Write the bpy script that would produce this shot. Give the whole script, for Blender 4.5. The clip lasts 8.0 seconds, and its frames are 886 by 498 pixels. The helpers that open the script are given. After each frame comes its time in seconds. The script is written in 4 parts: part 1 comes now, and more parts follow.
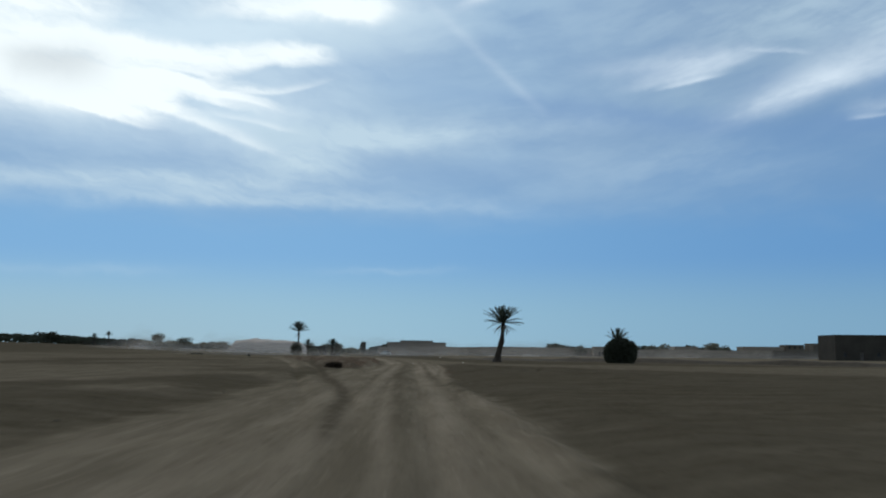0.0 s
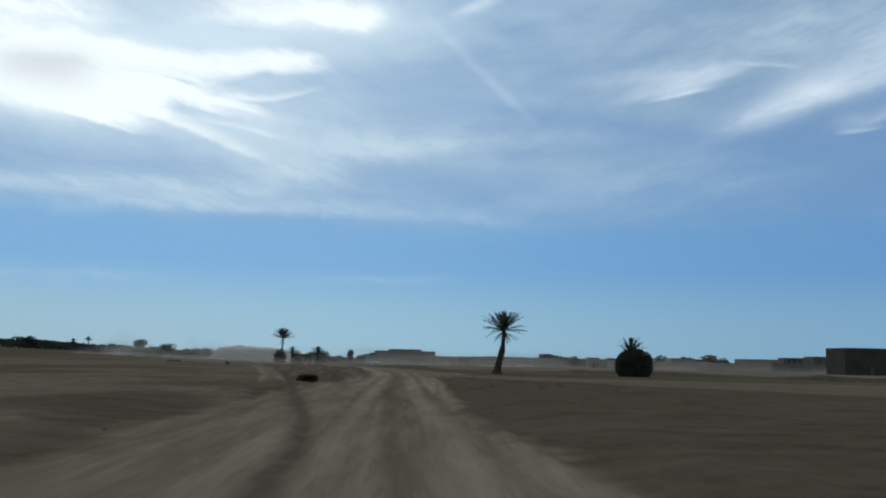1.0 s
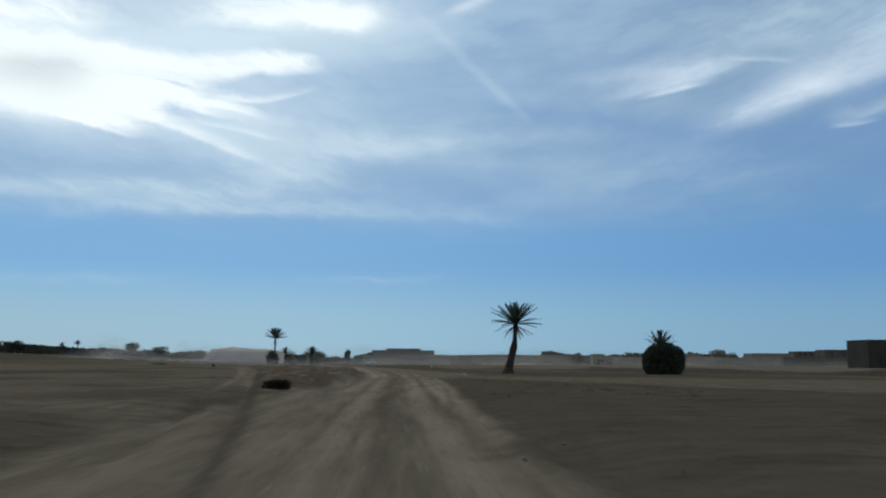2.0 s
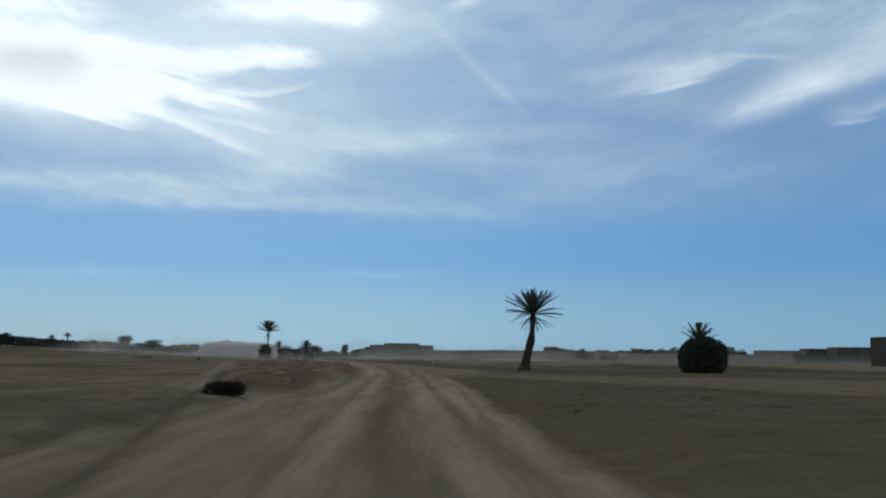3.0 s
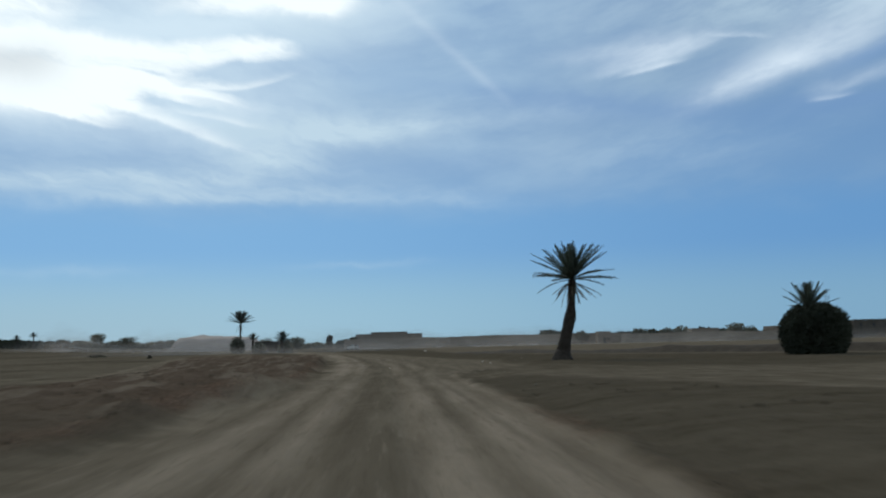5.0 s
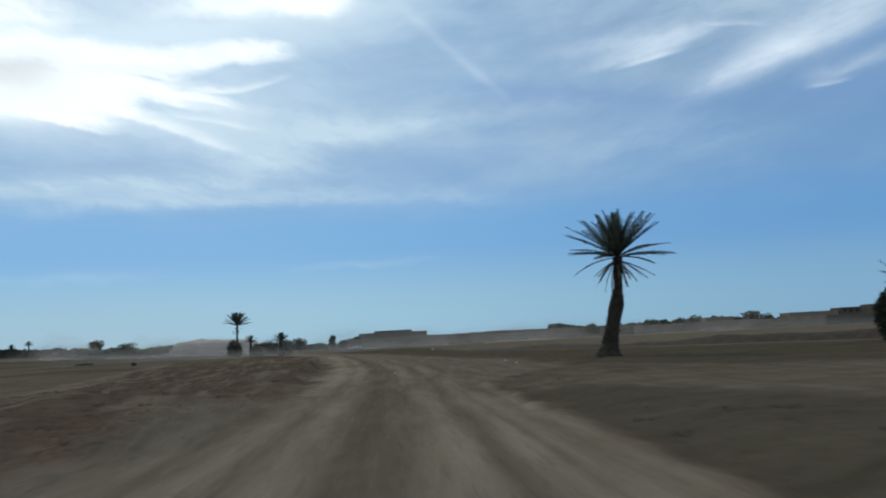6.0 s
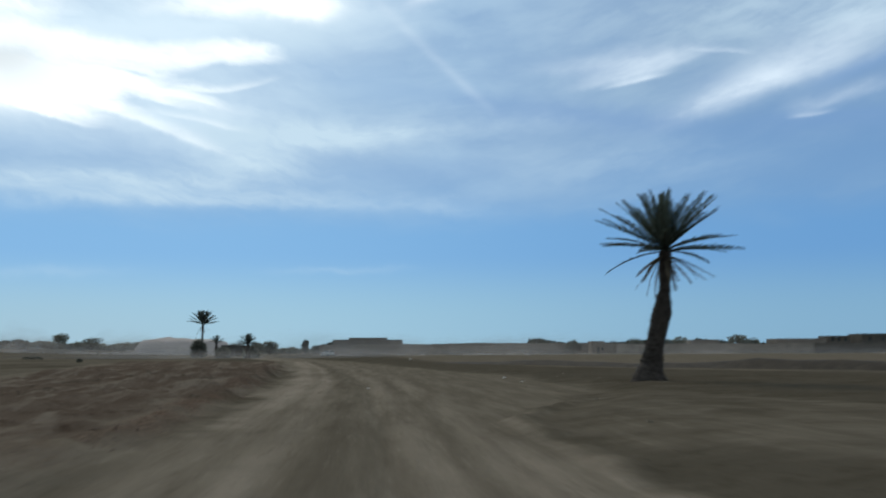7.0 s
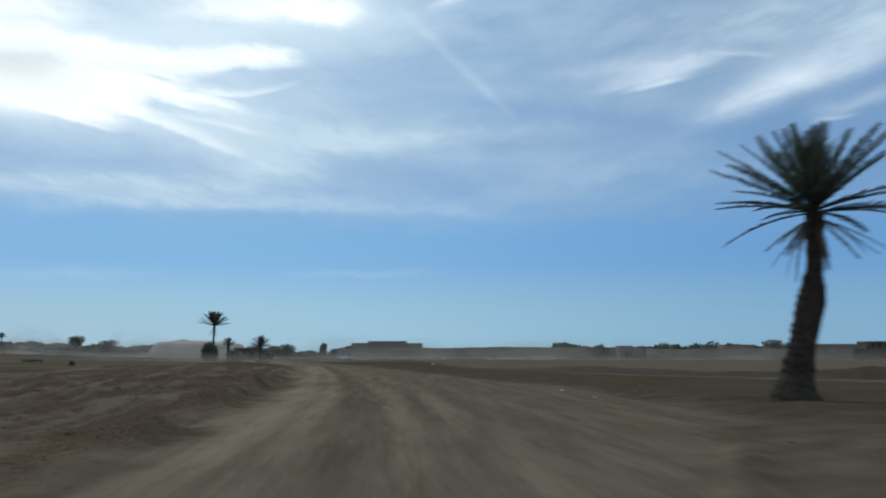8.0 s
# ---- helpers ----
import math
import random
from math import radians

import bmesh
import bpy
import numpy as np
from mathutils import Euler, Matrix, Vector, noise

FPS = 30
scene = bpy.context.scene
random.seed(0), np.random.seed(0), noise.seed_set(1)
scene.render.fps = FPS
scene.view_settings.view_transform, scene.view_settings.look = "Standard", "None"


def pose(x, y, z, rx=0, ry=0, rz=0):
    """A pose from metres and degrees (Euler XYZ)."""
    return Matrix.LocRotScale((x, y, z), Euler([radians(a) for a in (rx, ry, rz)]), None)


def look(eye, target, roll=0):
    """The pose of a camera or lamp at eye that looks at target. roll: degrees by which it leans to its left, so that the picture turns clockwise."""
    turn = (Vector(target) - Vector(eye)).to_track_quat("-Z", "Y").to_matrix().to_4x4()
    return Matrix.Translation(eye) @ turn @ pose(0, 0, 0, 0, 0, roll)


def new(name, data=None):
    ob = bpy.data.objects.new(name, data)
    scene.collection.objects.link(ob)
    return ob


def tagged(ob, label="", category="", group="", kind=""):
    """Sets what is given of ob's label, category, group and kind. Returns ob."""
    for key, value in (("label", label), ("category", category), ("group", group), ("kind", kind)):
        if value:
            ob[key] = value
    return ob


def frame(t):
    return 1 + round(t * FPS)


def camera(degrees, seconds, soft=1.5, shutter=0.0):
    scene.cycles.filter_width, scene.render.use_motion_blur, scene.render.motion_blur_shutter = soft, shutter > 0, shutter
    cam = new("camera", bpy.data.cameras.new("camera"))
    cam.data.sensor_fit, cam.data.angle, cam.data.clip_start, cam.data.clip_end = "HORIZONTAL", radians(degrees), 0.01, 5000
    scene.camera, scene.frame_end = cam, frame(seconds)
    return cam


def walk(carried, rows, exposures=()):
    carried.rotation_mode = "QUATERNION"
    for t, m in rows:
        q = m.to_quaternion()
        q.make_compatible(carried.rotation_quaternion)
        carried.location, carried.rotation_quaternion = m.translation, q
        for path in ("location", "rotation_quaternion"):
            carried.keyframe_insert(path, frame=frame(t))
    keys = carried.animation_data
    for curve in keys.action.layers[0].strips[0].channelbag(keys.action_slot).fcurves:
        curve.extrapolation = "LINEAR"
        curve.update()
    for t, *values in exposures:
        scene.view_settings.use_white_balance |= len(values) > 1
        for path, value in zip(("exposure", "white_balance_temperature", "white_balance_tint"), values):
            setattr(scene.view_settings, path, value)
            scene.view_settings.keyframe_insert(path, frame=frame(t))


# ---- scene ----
# The camera rides in a vehicle along a dirt track that runs towards +y.
cam = camera(52.0, 8.0, soft=2.0, shutter=0.75)
# seconds, x, y, z, yaw, pitch, roll
ROWS = [
    (0.0, -0.00, -0.00, 1.39, -1.87, 6.51, 0.52),
    (0.5, -0.13, 5.76, 1.50, -2.42, 6.54, 0.08),
    (1.0, -0.27, 11.71, 1.51, -2.54, 7.09, 1.12),
    (1.5, -0.30, 17.78, 1.50, -2.79, 6.90, 1.15),
    (1.7, -0.29, 20.34, 1.51, -2.96, 6.94, 0.42),
    (2.8, -0.41, 33.53, 1.36, -2.51, 7.11, 0.28),
    (3.0, -0.47, 35.98, 1.45, -2.84, 6.74, 0.63),
    (3.5, -0.47, 41.80, 1.40, -3.37, 6.78, 0.95),
    (4.0, -0.36, 48.24, 1.45, -3.67, 6.56, 0.34),
    (4.5, -0.42, 53.92, 1.43, -3.89, 6.25, -0.32),
    (4.7, -0.29, 56.46, 1.38, -3.81, 6.18, -0.82),
    (5.8, -0.16, 68.89, 1.49, -3.86, 5.35, -2.59),
    (6.0, -0.17, 71.06, 1.44, -3.72, 5.79, -2.99),
    (6.2, -0.15, 73.33, 1.41, -3.79, 5.86, -2.48),
    (6.5, -0.05, 76.95, 1.51, -4.29, 6.84, 1.66),
    (6.8, -0.17, 79.93, 1.40, -5.01, 7.85, 1.67),
    (7.0, -0.12, 82.00, 1.39, -5.05, 6.42, -0.30),
    (7.5, 0.16, 87.62, 1.53, -4.73, 6.49, -1.17),
    (8.0, 0.00, 92.78, 1.40, -3.81, 6.68, -0.01),
]
walk(cam, [(t, pose(x, y, z, 90 + pitch, 0, yaw) @ pose(0, 0, 0, 0, 0, roll)) for t, x, y, z, yaw, pitch, roll in ROWS],
     [(0.0, 0.0), (4.5, 0.02), (6.0, 0.09), (6.5, 0.14), (7.5, 0.15), (8.0, 0.10)])

# ---- light: a low sun behind thin cloud, ahead and to the left ----
SUN_AZ, SUN_EL = -17.0, 36.0
sun = new("sun", bpy.data.lights.new("sun", "SUN"))
sun.data.energy, sun.data.angle, sun.data.color = 1.0, radians(20), (1.0, 0.88, 0.70)
sun_dir = Vector((math.sin(radians(SUN_AZ)) * math.cos(radians(SUN_EL)), math.cos(radians(SUN_AZ)) * math.cos(radians(SUN_EL)), math.sin(radians(SUN_EL))))
sun.matrix_world = look(sun_dir * 400, (0, 0, 0))

world = bpy.data.worlds.new("sky")
scene.world = world
world.use_nodes = True
WT = world.node_tree
WT.nodes.clear()


class Nodes:
    """Short hand for wiring nodes."""

    def __init__(self, tree):
        self.tree = tree

    def add(self, kind, **fields):
        n = self.tree.nodes.new(kind)
        for key, value in fields.items():
            n.inputs[key].default_value = value
        return n

    def link(self, a, b):
        if isinstance(a, (int, float)):
            b.default_value = a
        elif isinstance(a, (tuple, list)):
            b.default_value = a if len(a) == len(b.default_value) else (*a, 1.0)
        else:
            self.tree.links.new(a, b)

    def math(self, op, a, b=0.0, c=0.0, clamp=False):
        n = self.tree.nodes.new("ShaderNodeMath")
        n.operation, n.use_clamp = op, clamp
        for i, v in enumerate((a, b, c)):
            self.link(v, n.inputs[i])
        return n.outputs[0]

    def step(self, v, lo, hi, out_lo=0.0, out_hi=1.0):
        n = self.tree.nodes.new("ShaderNodeMapRange")
        n.interpolation_type = "SMOOTHSTEP"
        for i, q in enumerate((v, lo, hi, out_lo, out_hi)):
            self.link(q, n.inputs[i])
        return n.outputs[0]

    def mix(self, f, a, b, mode="MIX"):
        n = self.tree.nodes.new("ShaderNodeMix")
        n.data_type, n.blend_type = "RGBA", mode
        self.link(f, n.inputs[0]), self.link(a, n.inputs[6]), self.link(b, n.inputs[7])
        return n.outputs[2]

    def noise(self, vec, scale, detail=4.0, rough=0.55, distort=0.0):
        n = self.add("ShaderNodeTexNoise", Scale=scale, Detail=detail, Roughness=rough, Distortion=distort)
        if vec is not None:
            self.tree.links.new(vec, n.inputs["Vector"])
        return n.outputs[0]

    def xyz(self, x, y, z):
        n = self.tree.nodes.new("ShaderNodeCombineXYZ")
        for i, v in enumerate((x, y, z)):
            self.link(v, n.inputs[i])
        return n.outputs[0]

    def map(self, vec, loc=(0, 0, 0), rot=(0, 0, 0), scale=(1, 1, 1)):
        n = self.add("ShaderNodeMapping", Location=loc, Rotation=[radians(a) for a in rot], Scale=scale)
        self.tree.links.new(vec, n.inputs["Vector"])
        return n.outputs[0]


def build_sky():
    w = Nodes(WT)
    co = WT.nodes.new("ShaderNodeTexCoord").outputs["Generated"]
    sep = WT.nodes.new("ShaderNodeSeparateXYZ")
    WT.links.new(co, sep.inputs[0])
    dx, dy, dz = sep.outputs
    deg = 180 / math.pi
    az = w.math("MULTIPLY", w.math("ARCTAN2", dx, dy), deg)
    el = w.math("MULTIPLY", w.math("ARCSINE", dz), deg)
    # ragged outlines: bend the sky's angles by soft noise
    warp = w.math("MULTIPLY", w.math("SUBTRACT", w.noise(co, 8.0, 4, 0.6), 0.5), 3.2)
    warp2 = w.math("MULTIPLY", w.math("SUBTRACT", w.noise(w.map(co, (3, 1, 2)), 26.0, 4, 0.6), 0.5), 1.5)
    bent = w.math("ADD", warp, warp2)

    def turned(much):
        """Azimuth and elevation, bent by some of the noise."""
        return w.math("ADD", az, w.math("MULTIPLY", bent, much)), w.math("ADD", el, w.math("MULTIPLY", bent, 0.5 * much))

    az_w, el_w = turned(1.0)
    bends = {0: (az, el), 1: turned(0.4), 2: (az_w, el_w)}

    def streak(a0, e0, a1, e1, below, above, power=1.0, bow=0.0, fray=2):
        """A soft streak of cloud from one place of the sky to another, in degrees; its edges may differ, and it may bow."""
        n = math.hypot(a1 - a0, e1 - e0)
        ca, sa, ma, me = (a1 - a0) / n, (e1 - e0) / n, (a0 + a1) / 2, (e0 + e1) / 2
        A = w.math("SUBTRACT", bends[fray][0], ma)
        E = w.math("SUBTRACT", bends[fray][1], me)
        along = w.math("DIVIDE", w.math("ADD", w.math("MULTIPLY", A, ca), w.math("MULTIPLY", E, sa)), n / 2)
        across = w.math("SUBTRACT", w.math("MULTIPLY", E, ca), w.math("MULTIPLY", A, sa))
        if bow:
            across = w.math("SUBTRACT", across, w.math("MULTIPLY", w.math("SUBTRACT", 1.0, w.math("MULTIPLY", along, along)), bow))
        wide = below if below == above else w.step(across, -0.4 * below, 0.4 * above, below, above)
        across = w.math("DIVIDE", across, wide)
        q = w.math("ADD", w.math("POWER", w.math("ABSOLUTE", along), 3.0), w.math("MULTIPLY", across, across))
        return w.math("MULTIPLY", w.math("EXPONENT", w.math("MULTIPLY", q, -1.0)), power)

    def fibres(lean, long, fine, detail=5, rough=0.55, shift=0.0, fray=1):
        """Noise drawn out into threads that lean by so many degrees."""
        c, q = math.cos(radians(lean)), math.sin(radians(lean))
        A, E = bends[fray]
        u = w.math("ADD", w.math("MULTIPLY", A, c * long), w.math("MULTIPLY", E, q * long))
        v = w.math("SUBTRACT", w.math("MULTIPLY", E, c * fine), w.math("MULTIPLY", A, q * fine))
        return w.noise(w.xyz(u, v, shift), 1.0, detail, rough, 0.15)

    def total(items):
        s = items[0]
        for i in items[1:]:
            s = w.math("ADD", s, i)
        return s

    # clear air
    air = WT.nodes.new("ShaderNodeTexSky")
    air.sky_type, air.sun_disc = "NISHITA", False
    air.sun_elevation, air.sun_rotation = radians(SUN_EL), radians(SUN_AZ)
    air.air_density, air.dust_density, air.ozone_density = 1.0, 0.4, 2.0
    blue = WT.nodes.new("ShaderNodeValToRGB")
    WT.links.new(w.step(el, -2.0, 40.0), blue.inputs[0])
    blue.color_ramp.interpolation = "EASE"
    stops = ((0.0, (0.275, 0.475, 0.60)), (0.02, (0.27, 0.48, 0.64)), (0.10, (0.178, 0.392, 0.672)), (0.35, (0.154, 0.338, 0.612)), (1.0, (0.09, 0.21, 0.48)))
    for k, (at, colour) in enumerate(stops):
        e = blue.color_ramp.elements[k] if k < 2 else blue.color_ramp.elements.new(at)
        e.position, e.color = at, (*colour, 1)
    base = w.mix(0.06, blue.outputs[0], w.mix(1.0, air.outputs[0], (0.07, 0.07, 0.07), "MULTIPLY"))
    base = w.mix(1.0, base, w.xyz(w.step(az, -12.0, 32.0, 1.04, 0.70), w.step(az, -12.0, 32.0, 1.045, 0.785), w.step(az, -12.0, 32.0, 1.035, 0.875)), "MULTIPLY")
    dusty = w.math("MULTIPLY", w.step(el, 5.5, 0.0), w.step(az, 2.0, -24.0, 0.03, 0.42))
    base = w.mix(dusty, base, (0.34, 0.46, 0.53))
    # the grain of the high cloud, combed downwards on the left and upwards on the right
    left, right = w.step(az, 6.0, -6.0), w.step(az, 6.0, 16.0)
    middle = w.math("SUBTRACT", w.math("SUBTRACT", 1.0, left), right)

    def blend(a, b, c):
        return w.math("ADD", w.math("ADD", w.math("MULTIPLY", a, left), w.math("MULTIPLY", b, middle)), w.math("MULTIPLY", c, right))

    comb = blend(fibres(-6, 0.11, 0.45, fray=2), fibres(2, 0.12, 0.40, shift=4.0, fray=2), fibres(6, 0.12, 0.36, shift=8.0, fray=2))
    thread = blend(fibres(-14, 0.30, 1.2, 6, 0.6, 2.0, 2), fibres(4, 0.25, 0.9, 5, 0.6, 6.0, 2), fibres(13, 0.30, 1.1, 6, 0.6, 9.0, 2))
    puff = w.noise(w.map(co, (1, 5, 2), (0, 0, 0), (1, 1, 2.4)), 5.0, 4, 0.5, 0.5)
    both = w.math("ADD", w.math("ADD", w.math("MULTIPLY", comb, 0.40), w.math("MULTIPLY", puff, 0.46)), w.math("MULTIPLY", thread, 0.14))
    # the veil that covers the upper sky, with its hem above the horizon
    hem = w.step(w.math("ADD", el, w.math("MULTIPLY", w.math("SUBTRACT", comb, 0.5), 3.0)), 6.9, 10.2)
    right_gap = w.step(az, 8.0, 24.0, 0.0, 5.5)
    veil = w.math("MULTIPLY", hem, w.step(w.math("SUBTRACT", el_w, right_gap), 5.5, 14.0, 0.45, 0.95))
    veil = w.math("MULTIPLY", veil, w.step(both, 0.34, 0.66, 0.76, 1.06), clamp=True)
    thin = w.step(az, 4.0, 26.0, 1.0, 0.84)
    haze = w.mix(w.step(both, 0.38, 0.62), (0.268, 0.410, 0.595), (0.335, 0.496, 0.672))
    sky = w.mix(veil, base, w.mix(1.0, haze, w.xyz(thin, thin, thin), "MULTIPLY"))
    # bluer openings in the veil
    gaps = total([
        streak(7.0, 15.4, 21.5, 13.6, 1.0, 0.9, 0.55),
        streak(-26, 11.9, -14.0, 12.1, 0.5, 0.6, 0.25),
        streak(-2.0, 16.7, 8.0, 15.4, 0.7, 0.8, 0.35),
        streak(-6.0, 17.9, 3.0, 17.2, 0.8, 0.9, 0.30),
        streak(27.5, 15.3, 34.0, 16.8, 0.45, 0.5, 0.55),
        streak(24.0, 13.4, 34.0, 13.0, 0.8, 0.5, 0.45),
        streak(-3.0, 10.8, 8.0, 11.4, 0.6, 0.7, 0.25),
    ])
    sky = w.mix(w.math("MULTIPLY", gaps, 1.0, clamp=True), sky, w.mix(w.step(az, -8.0, 12.0), (0.300, 0.475, 0.690), (0.172, 0.312, 0.555)))
    # thin cloud lit through from behind, wide round the sun
    lit = total([
        streak(-30.0, 17.6, -4.6, 18.8, 3.2, 5.0, 0.95),
        streak(-26.0, 14.0, -2.0, 13.4, 2.4, 3.0, 0.42),
        streak(-14.5, 14.6, -7.0, 13.6, 1.2, 1.6, 0.45),
        streak(-10.0, 20.3, 3.0, 20.8, 2.0, 3.0, 0.60),
    ])
    lit = w.math("MULTIPLY", lit, w.step(both, 0.36, 0.64, 0.70, 1.12), clamp=True)
    sky = w.mix(lit, sky, (0.635, 0.790, 0.905))
    # broad pale banks
    banks = total([
        streak(-7.6, 13.2, 3.5, 13.3, 0.9, 1.1, 1.0),
        streak(-6.2, 13.6, -0.5, 13.3, 0.6, 0.7, 0.45),
        streak(-2.0, 13.6, 11.5, 14.1, 0.5, 0.9, 0.35),
        streak(-28.0, 9.9, -8.0, 10.4, 0.8, 0.7, 0.75),
        streak(-11.5, 10.9, -3.0, 11.3, 1.0, 1.2, 0.70),
        streak(-20.0, 8.8, -4.0, 9.6, 0.4, 0.5, 0.50),
        streak(-10.0, 13.2, -6.0, 11.4, 1.0, 1.0, 0.50),
        streak(-13.0, 14.0, -6.0, 13.4, 1.0, 1.3, 0.50),
        streak(-6.0, 9.4, 7.0, 8.8, 0.4, 0.8, 0.40),
        streak(9.0, 11.7, 24.0, 11.3, 1.2, 1.2, 0.20),
        streak(10.0, 20.4, 36.0, 18.4, 1.5, 2.2, 0.26),
        streak(23.0, 20.2, 34.0, 18.6, 1.3, 1.6, 0.35),
        streak(-8.0, 19.4, 3.0, 20.0, 1.0, 1.6, 0.45),
        streak(-6.0, 4.9, 2.0, 5.1, 0.22, 0.22, 0.20),
        streak(-26.0, 4.6, -15.0, 4.8, 0.3, 0.3, 0.18),
    ])
    banks = w.math("MULTIPLY", banks, w.step(both, 0.38, 0.62, 0.60, 1.15))
    banks = w.math("MULTIPLY", banks, w.step(thread, 0.34, 0.60, 0.72, 1.12), clamp=True)
    sky = w.mix(banks, sky, (0.510, 0.668, 0.790))
    # wisps with a firm lower edge, on the right
    wisps = total([
        streak(14.0, 16.4, 20.9, 17.7, 0.26, 0.70, 0.62, -0.1, 2),
        streak(15.7, 16.2, 19.2, 16.8, 0.12, 0.22, 0.80, 0.0, 1),
        streak(11.5, 17.4, 21.0, 18.0, 0.5, 0.7, 0.38),
        streak(20.8, 18.1, 24.2, 17.5, 0.10, 0.22, 0.30, 0.0, 1),
        streak(20.2, 14.2, 30.8, 16.8, 0.60, 1.2, 0.56, 0.25, 2),
        streak(20.9, 14.7, 26.5, 16.0, 0.40, 0.60, 0.34, 0.0, 2),
        streak(23.5, 16.2, 34.0, 19.0, 0.9, 1.2, 0.34),
        streak(26.3, 13.9, 31.5, 14.8, 0.32, 0.55, 0.34, 0.0, 2),
        streak(26.4, 13.55, 28.6, 13.7, 0.10, 0.20, 0.40, 0.0, 1),
        streak(2.8, 21.5, 6.0, 22.6, 0.35, 0.35, 0.80),
    ])
    wisps = w.math("MULTIPLY", wisps, w.step(w.math("ADD", w.math("MULTIPLY", thread, 0.5), w.math("MULTIPLY", puff, 0.5)), 0.36, 0.62, 0.65, 1.15))
    trail = w.math("MULTIPLY", streak(0.4, 22.1, 7.9, 15.4, 0.34, 0.30, 0.24, 0.0, 0), w.step(comb, 0.35, 0.62, 0.6, 1.15))
    sky = w.mix(w.math("ADD", wisps, trail, clamp=True), sky, (0.64, 0.765, 0.885))
    # the bright cloud in front of the sun
    core = total([
        streak(-24.0, 16.2, -12.6, 16.5, 1.9, 1.5, 1.25),
        streak(-24.0, 18.3, -13.0, 17.9, 0.6, 0.6, 1.0),
        streak(-26.0, 19.7, -18.0, 19.9, 0.8, 1.6, 0.85),
        streak(-13.5, 17.5, -5.6, 18.7, 0.8, 0.9, 1.05),
        streak(-13.0, 20.8, -1.2, 21.2, 0.7, 2.0, 0.90),
        streak(-34.0, 16.5, -21.0, 16.5, 2.6, 3.0, 1.0),
        streak(-23.0, 14.7, -15.6, 14.3, 0.45, 0.9, 0.75),
        streak(-16.5, 15.6, -10.0, 15.2, 0.6, 0.9, 0.50),
        streak(-9.0, 17.2, -5.0, 18.2, 0.6, 1.0, 0.35),
        streak(-6.5, 20.9, -2.2, 20.6, 0.4, 1.0, 0.70),
        streak(-13.0, 15.4, -8.0, 14.4, 0.8, 0.9, 0.30),
    ])
    holes = total([
        streak(-23.6, 16.9, -19.2, 17.2, 0.8, 0.7, 0.55),
        streak(-21.0, 15.4, -18.2, 15.0, 0.35, 0.4, 0.30),
        streak(-14.6, 15.25, -10.8, 14.3, 0.24, 0.30, 0.95, 0.0, 1),
        streak(-15.6, 16.9, -13.4, 16.5, 0.12, 0.12, 0.45, 0.0, 1),
        streak(-10.6, 16.7, -4.8, 17.2, 0.45, 0.45, 0.75),
        streak(-8.4, 19.6, -3.6, 18.8, 0.5, 0.5, 0.35),
        streak(-12.6, 15.95, -9.4, 15.6, 0.12, 0.14, 0.60, 0.0, 1),
        streak(-17.4, 19.3, -13.2, 19.7, 0.30, 0.30, 0.55),
        streak(-14.0, 19.3, -8.0, 19.5, 0.45, 0.5, 0.50),
    ])
    core = w.math("MULTIPLY", core, w.step(w.math("ADD", w.math("MULTIPLY", thread, 0.5), w.math("MULTIPLY", puff, 0.5)), 0.36, 0.62, 0.60, 1.12))
    core = w.math("SUBTRACT", core, holes)
    lines = total([
        streak(-17.2, 15.0, -9.2, 12.4, 0.20, 0.42, 0.58, 0.12, 1),
        streak(-15.6, 16.1, -8.9, 14.9, 0.16, 0.36, 0.70, 0.10, 1),
        streak(-13.2, 16.0, -6.4, 16.5, 0.12, 0.26, 0.50, -0.45, 1),
        streak(-21.8, 14.6, -16.0, 13.4, 0.16, 0.45, 0.60, -0.20, 1),
        streak(-13.0, 14.6, -8.0, 13.6, 0.10, 0.20, 0.35, 0.0, 1),
    ])
    core = w.math("ADD", w.step(core, -0.05, 1.08), w.math("MULTIPLY", lines, w.step(thread, 0.3, 0.6, 0.75, 1.1)), clamp=True)
    sky = w.mix(core, sky, (0.93, 1.02, 1.05))
    sky = w.mix(streak(-24.5, 16.6, -19.0, 17.1, 1.3, 0.8, 0.62), sky, (0.58, 0.645, 0.69))
    # an even grey-white cloud sheet, unseen behind the camera and overhead, added to neutralise skylight
    away = w.math("MAXIMUM", w.step(w.math("ABSOLUTE", az), 50.0, 110.0), w.step(el, 32.0, 60.0))
    sky = w.mix(w.math("MULTIPLY", away, w.step(both, 0.34, 0.66, 0.50, 0.75)), sky, (0.37, 0.415, 0.455))
    out = w.add("ShaderNodeBackground", Strength=1.0)
    WT.links.new(sky, out.inputs["Color"])
    end = WT.nodes.new("ShaderNodeOutputWorld")
    WT.links.new(out.outputs[0], end.inputs[0])


build_sky()


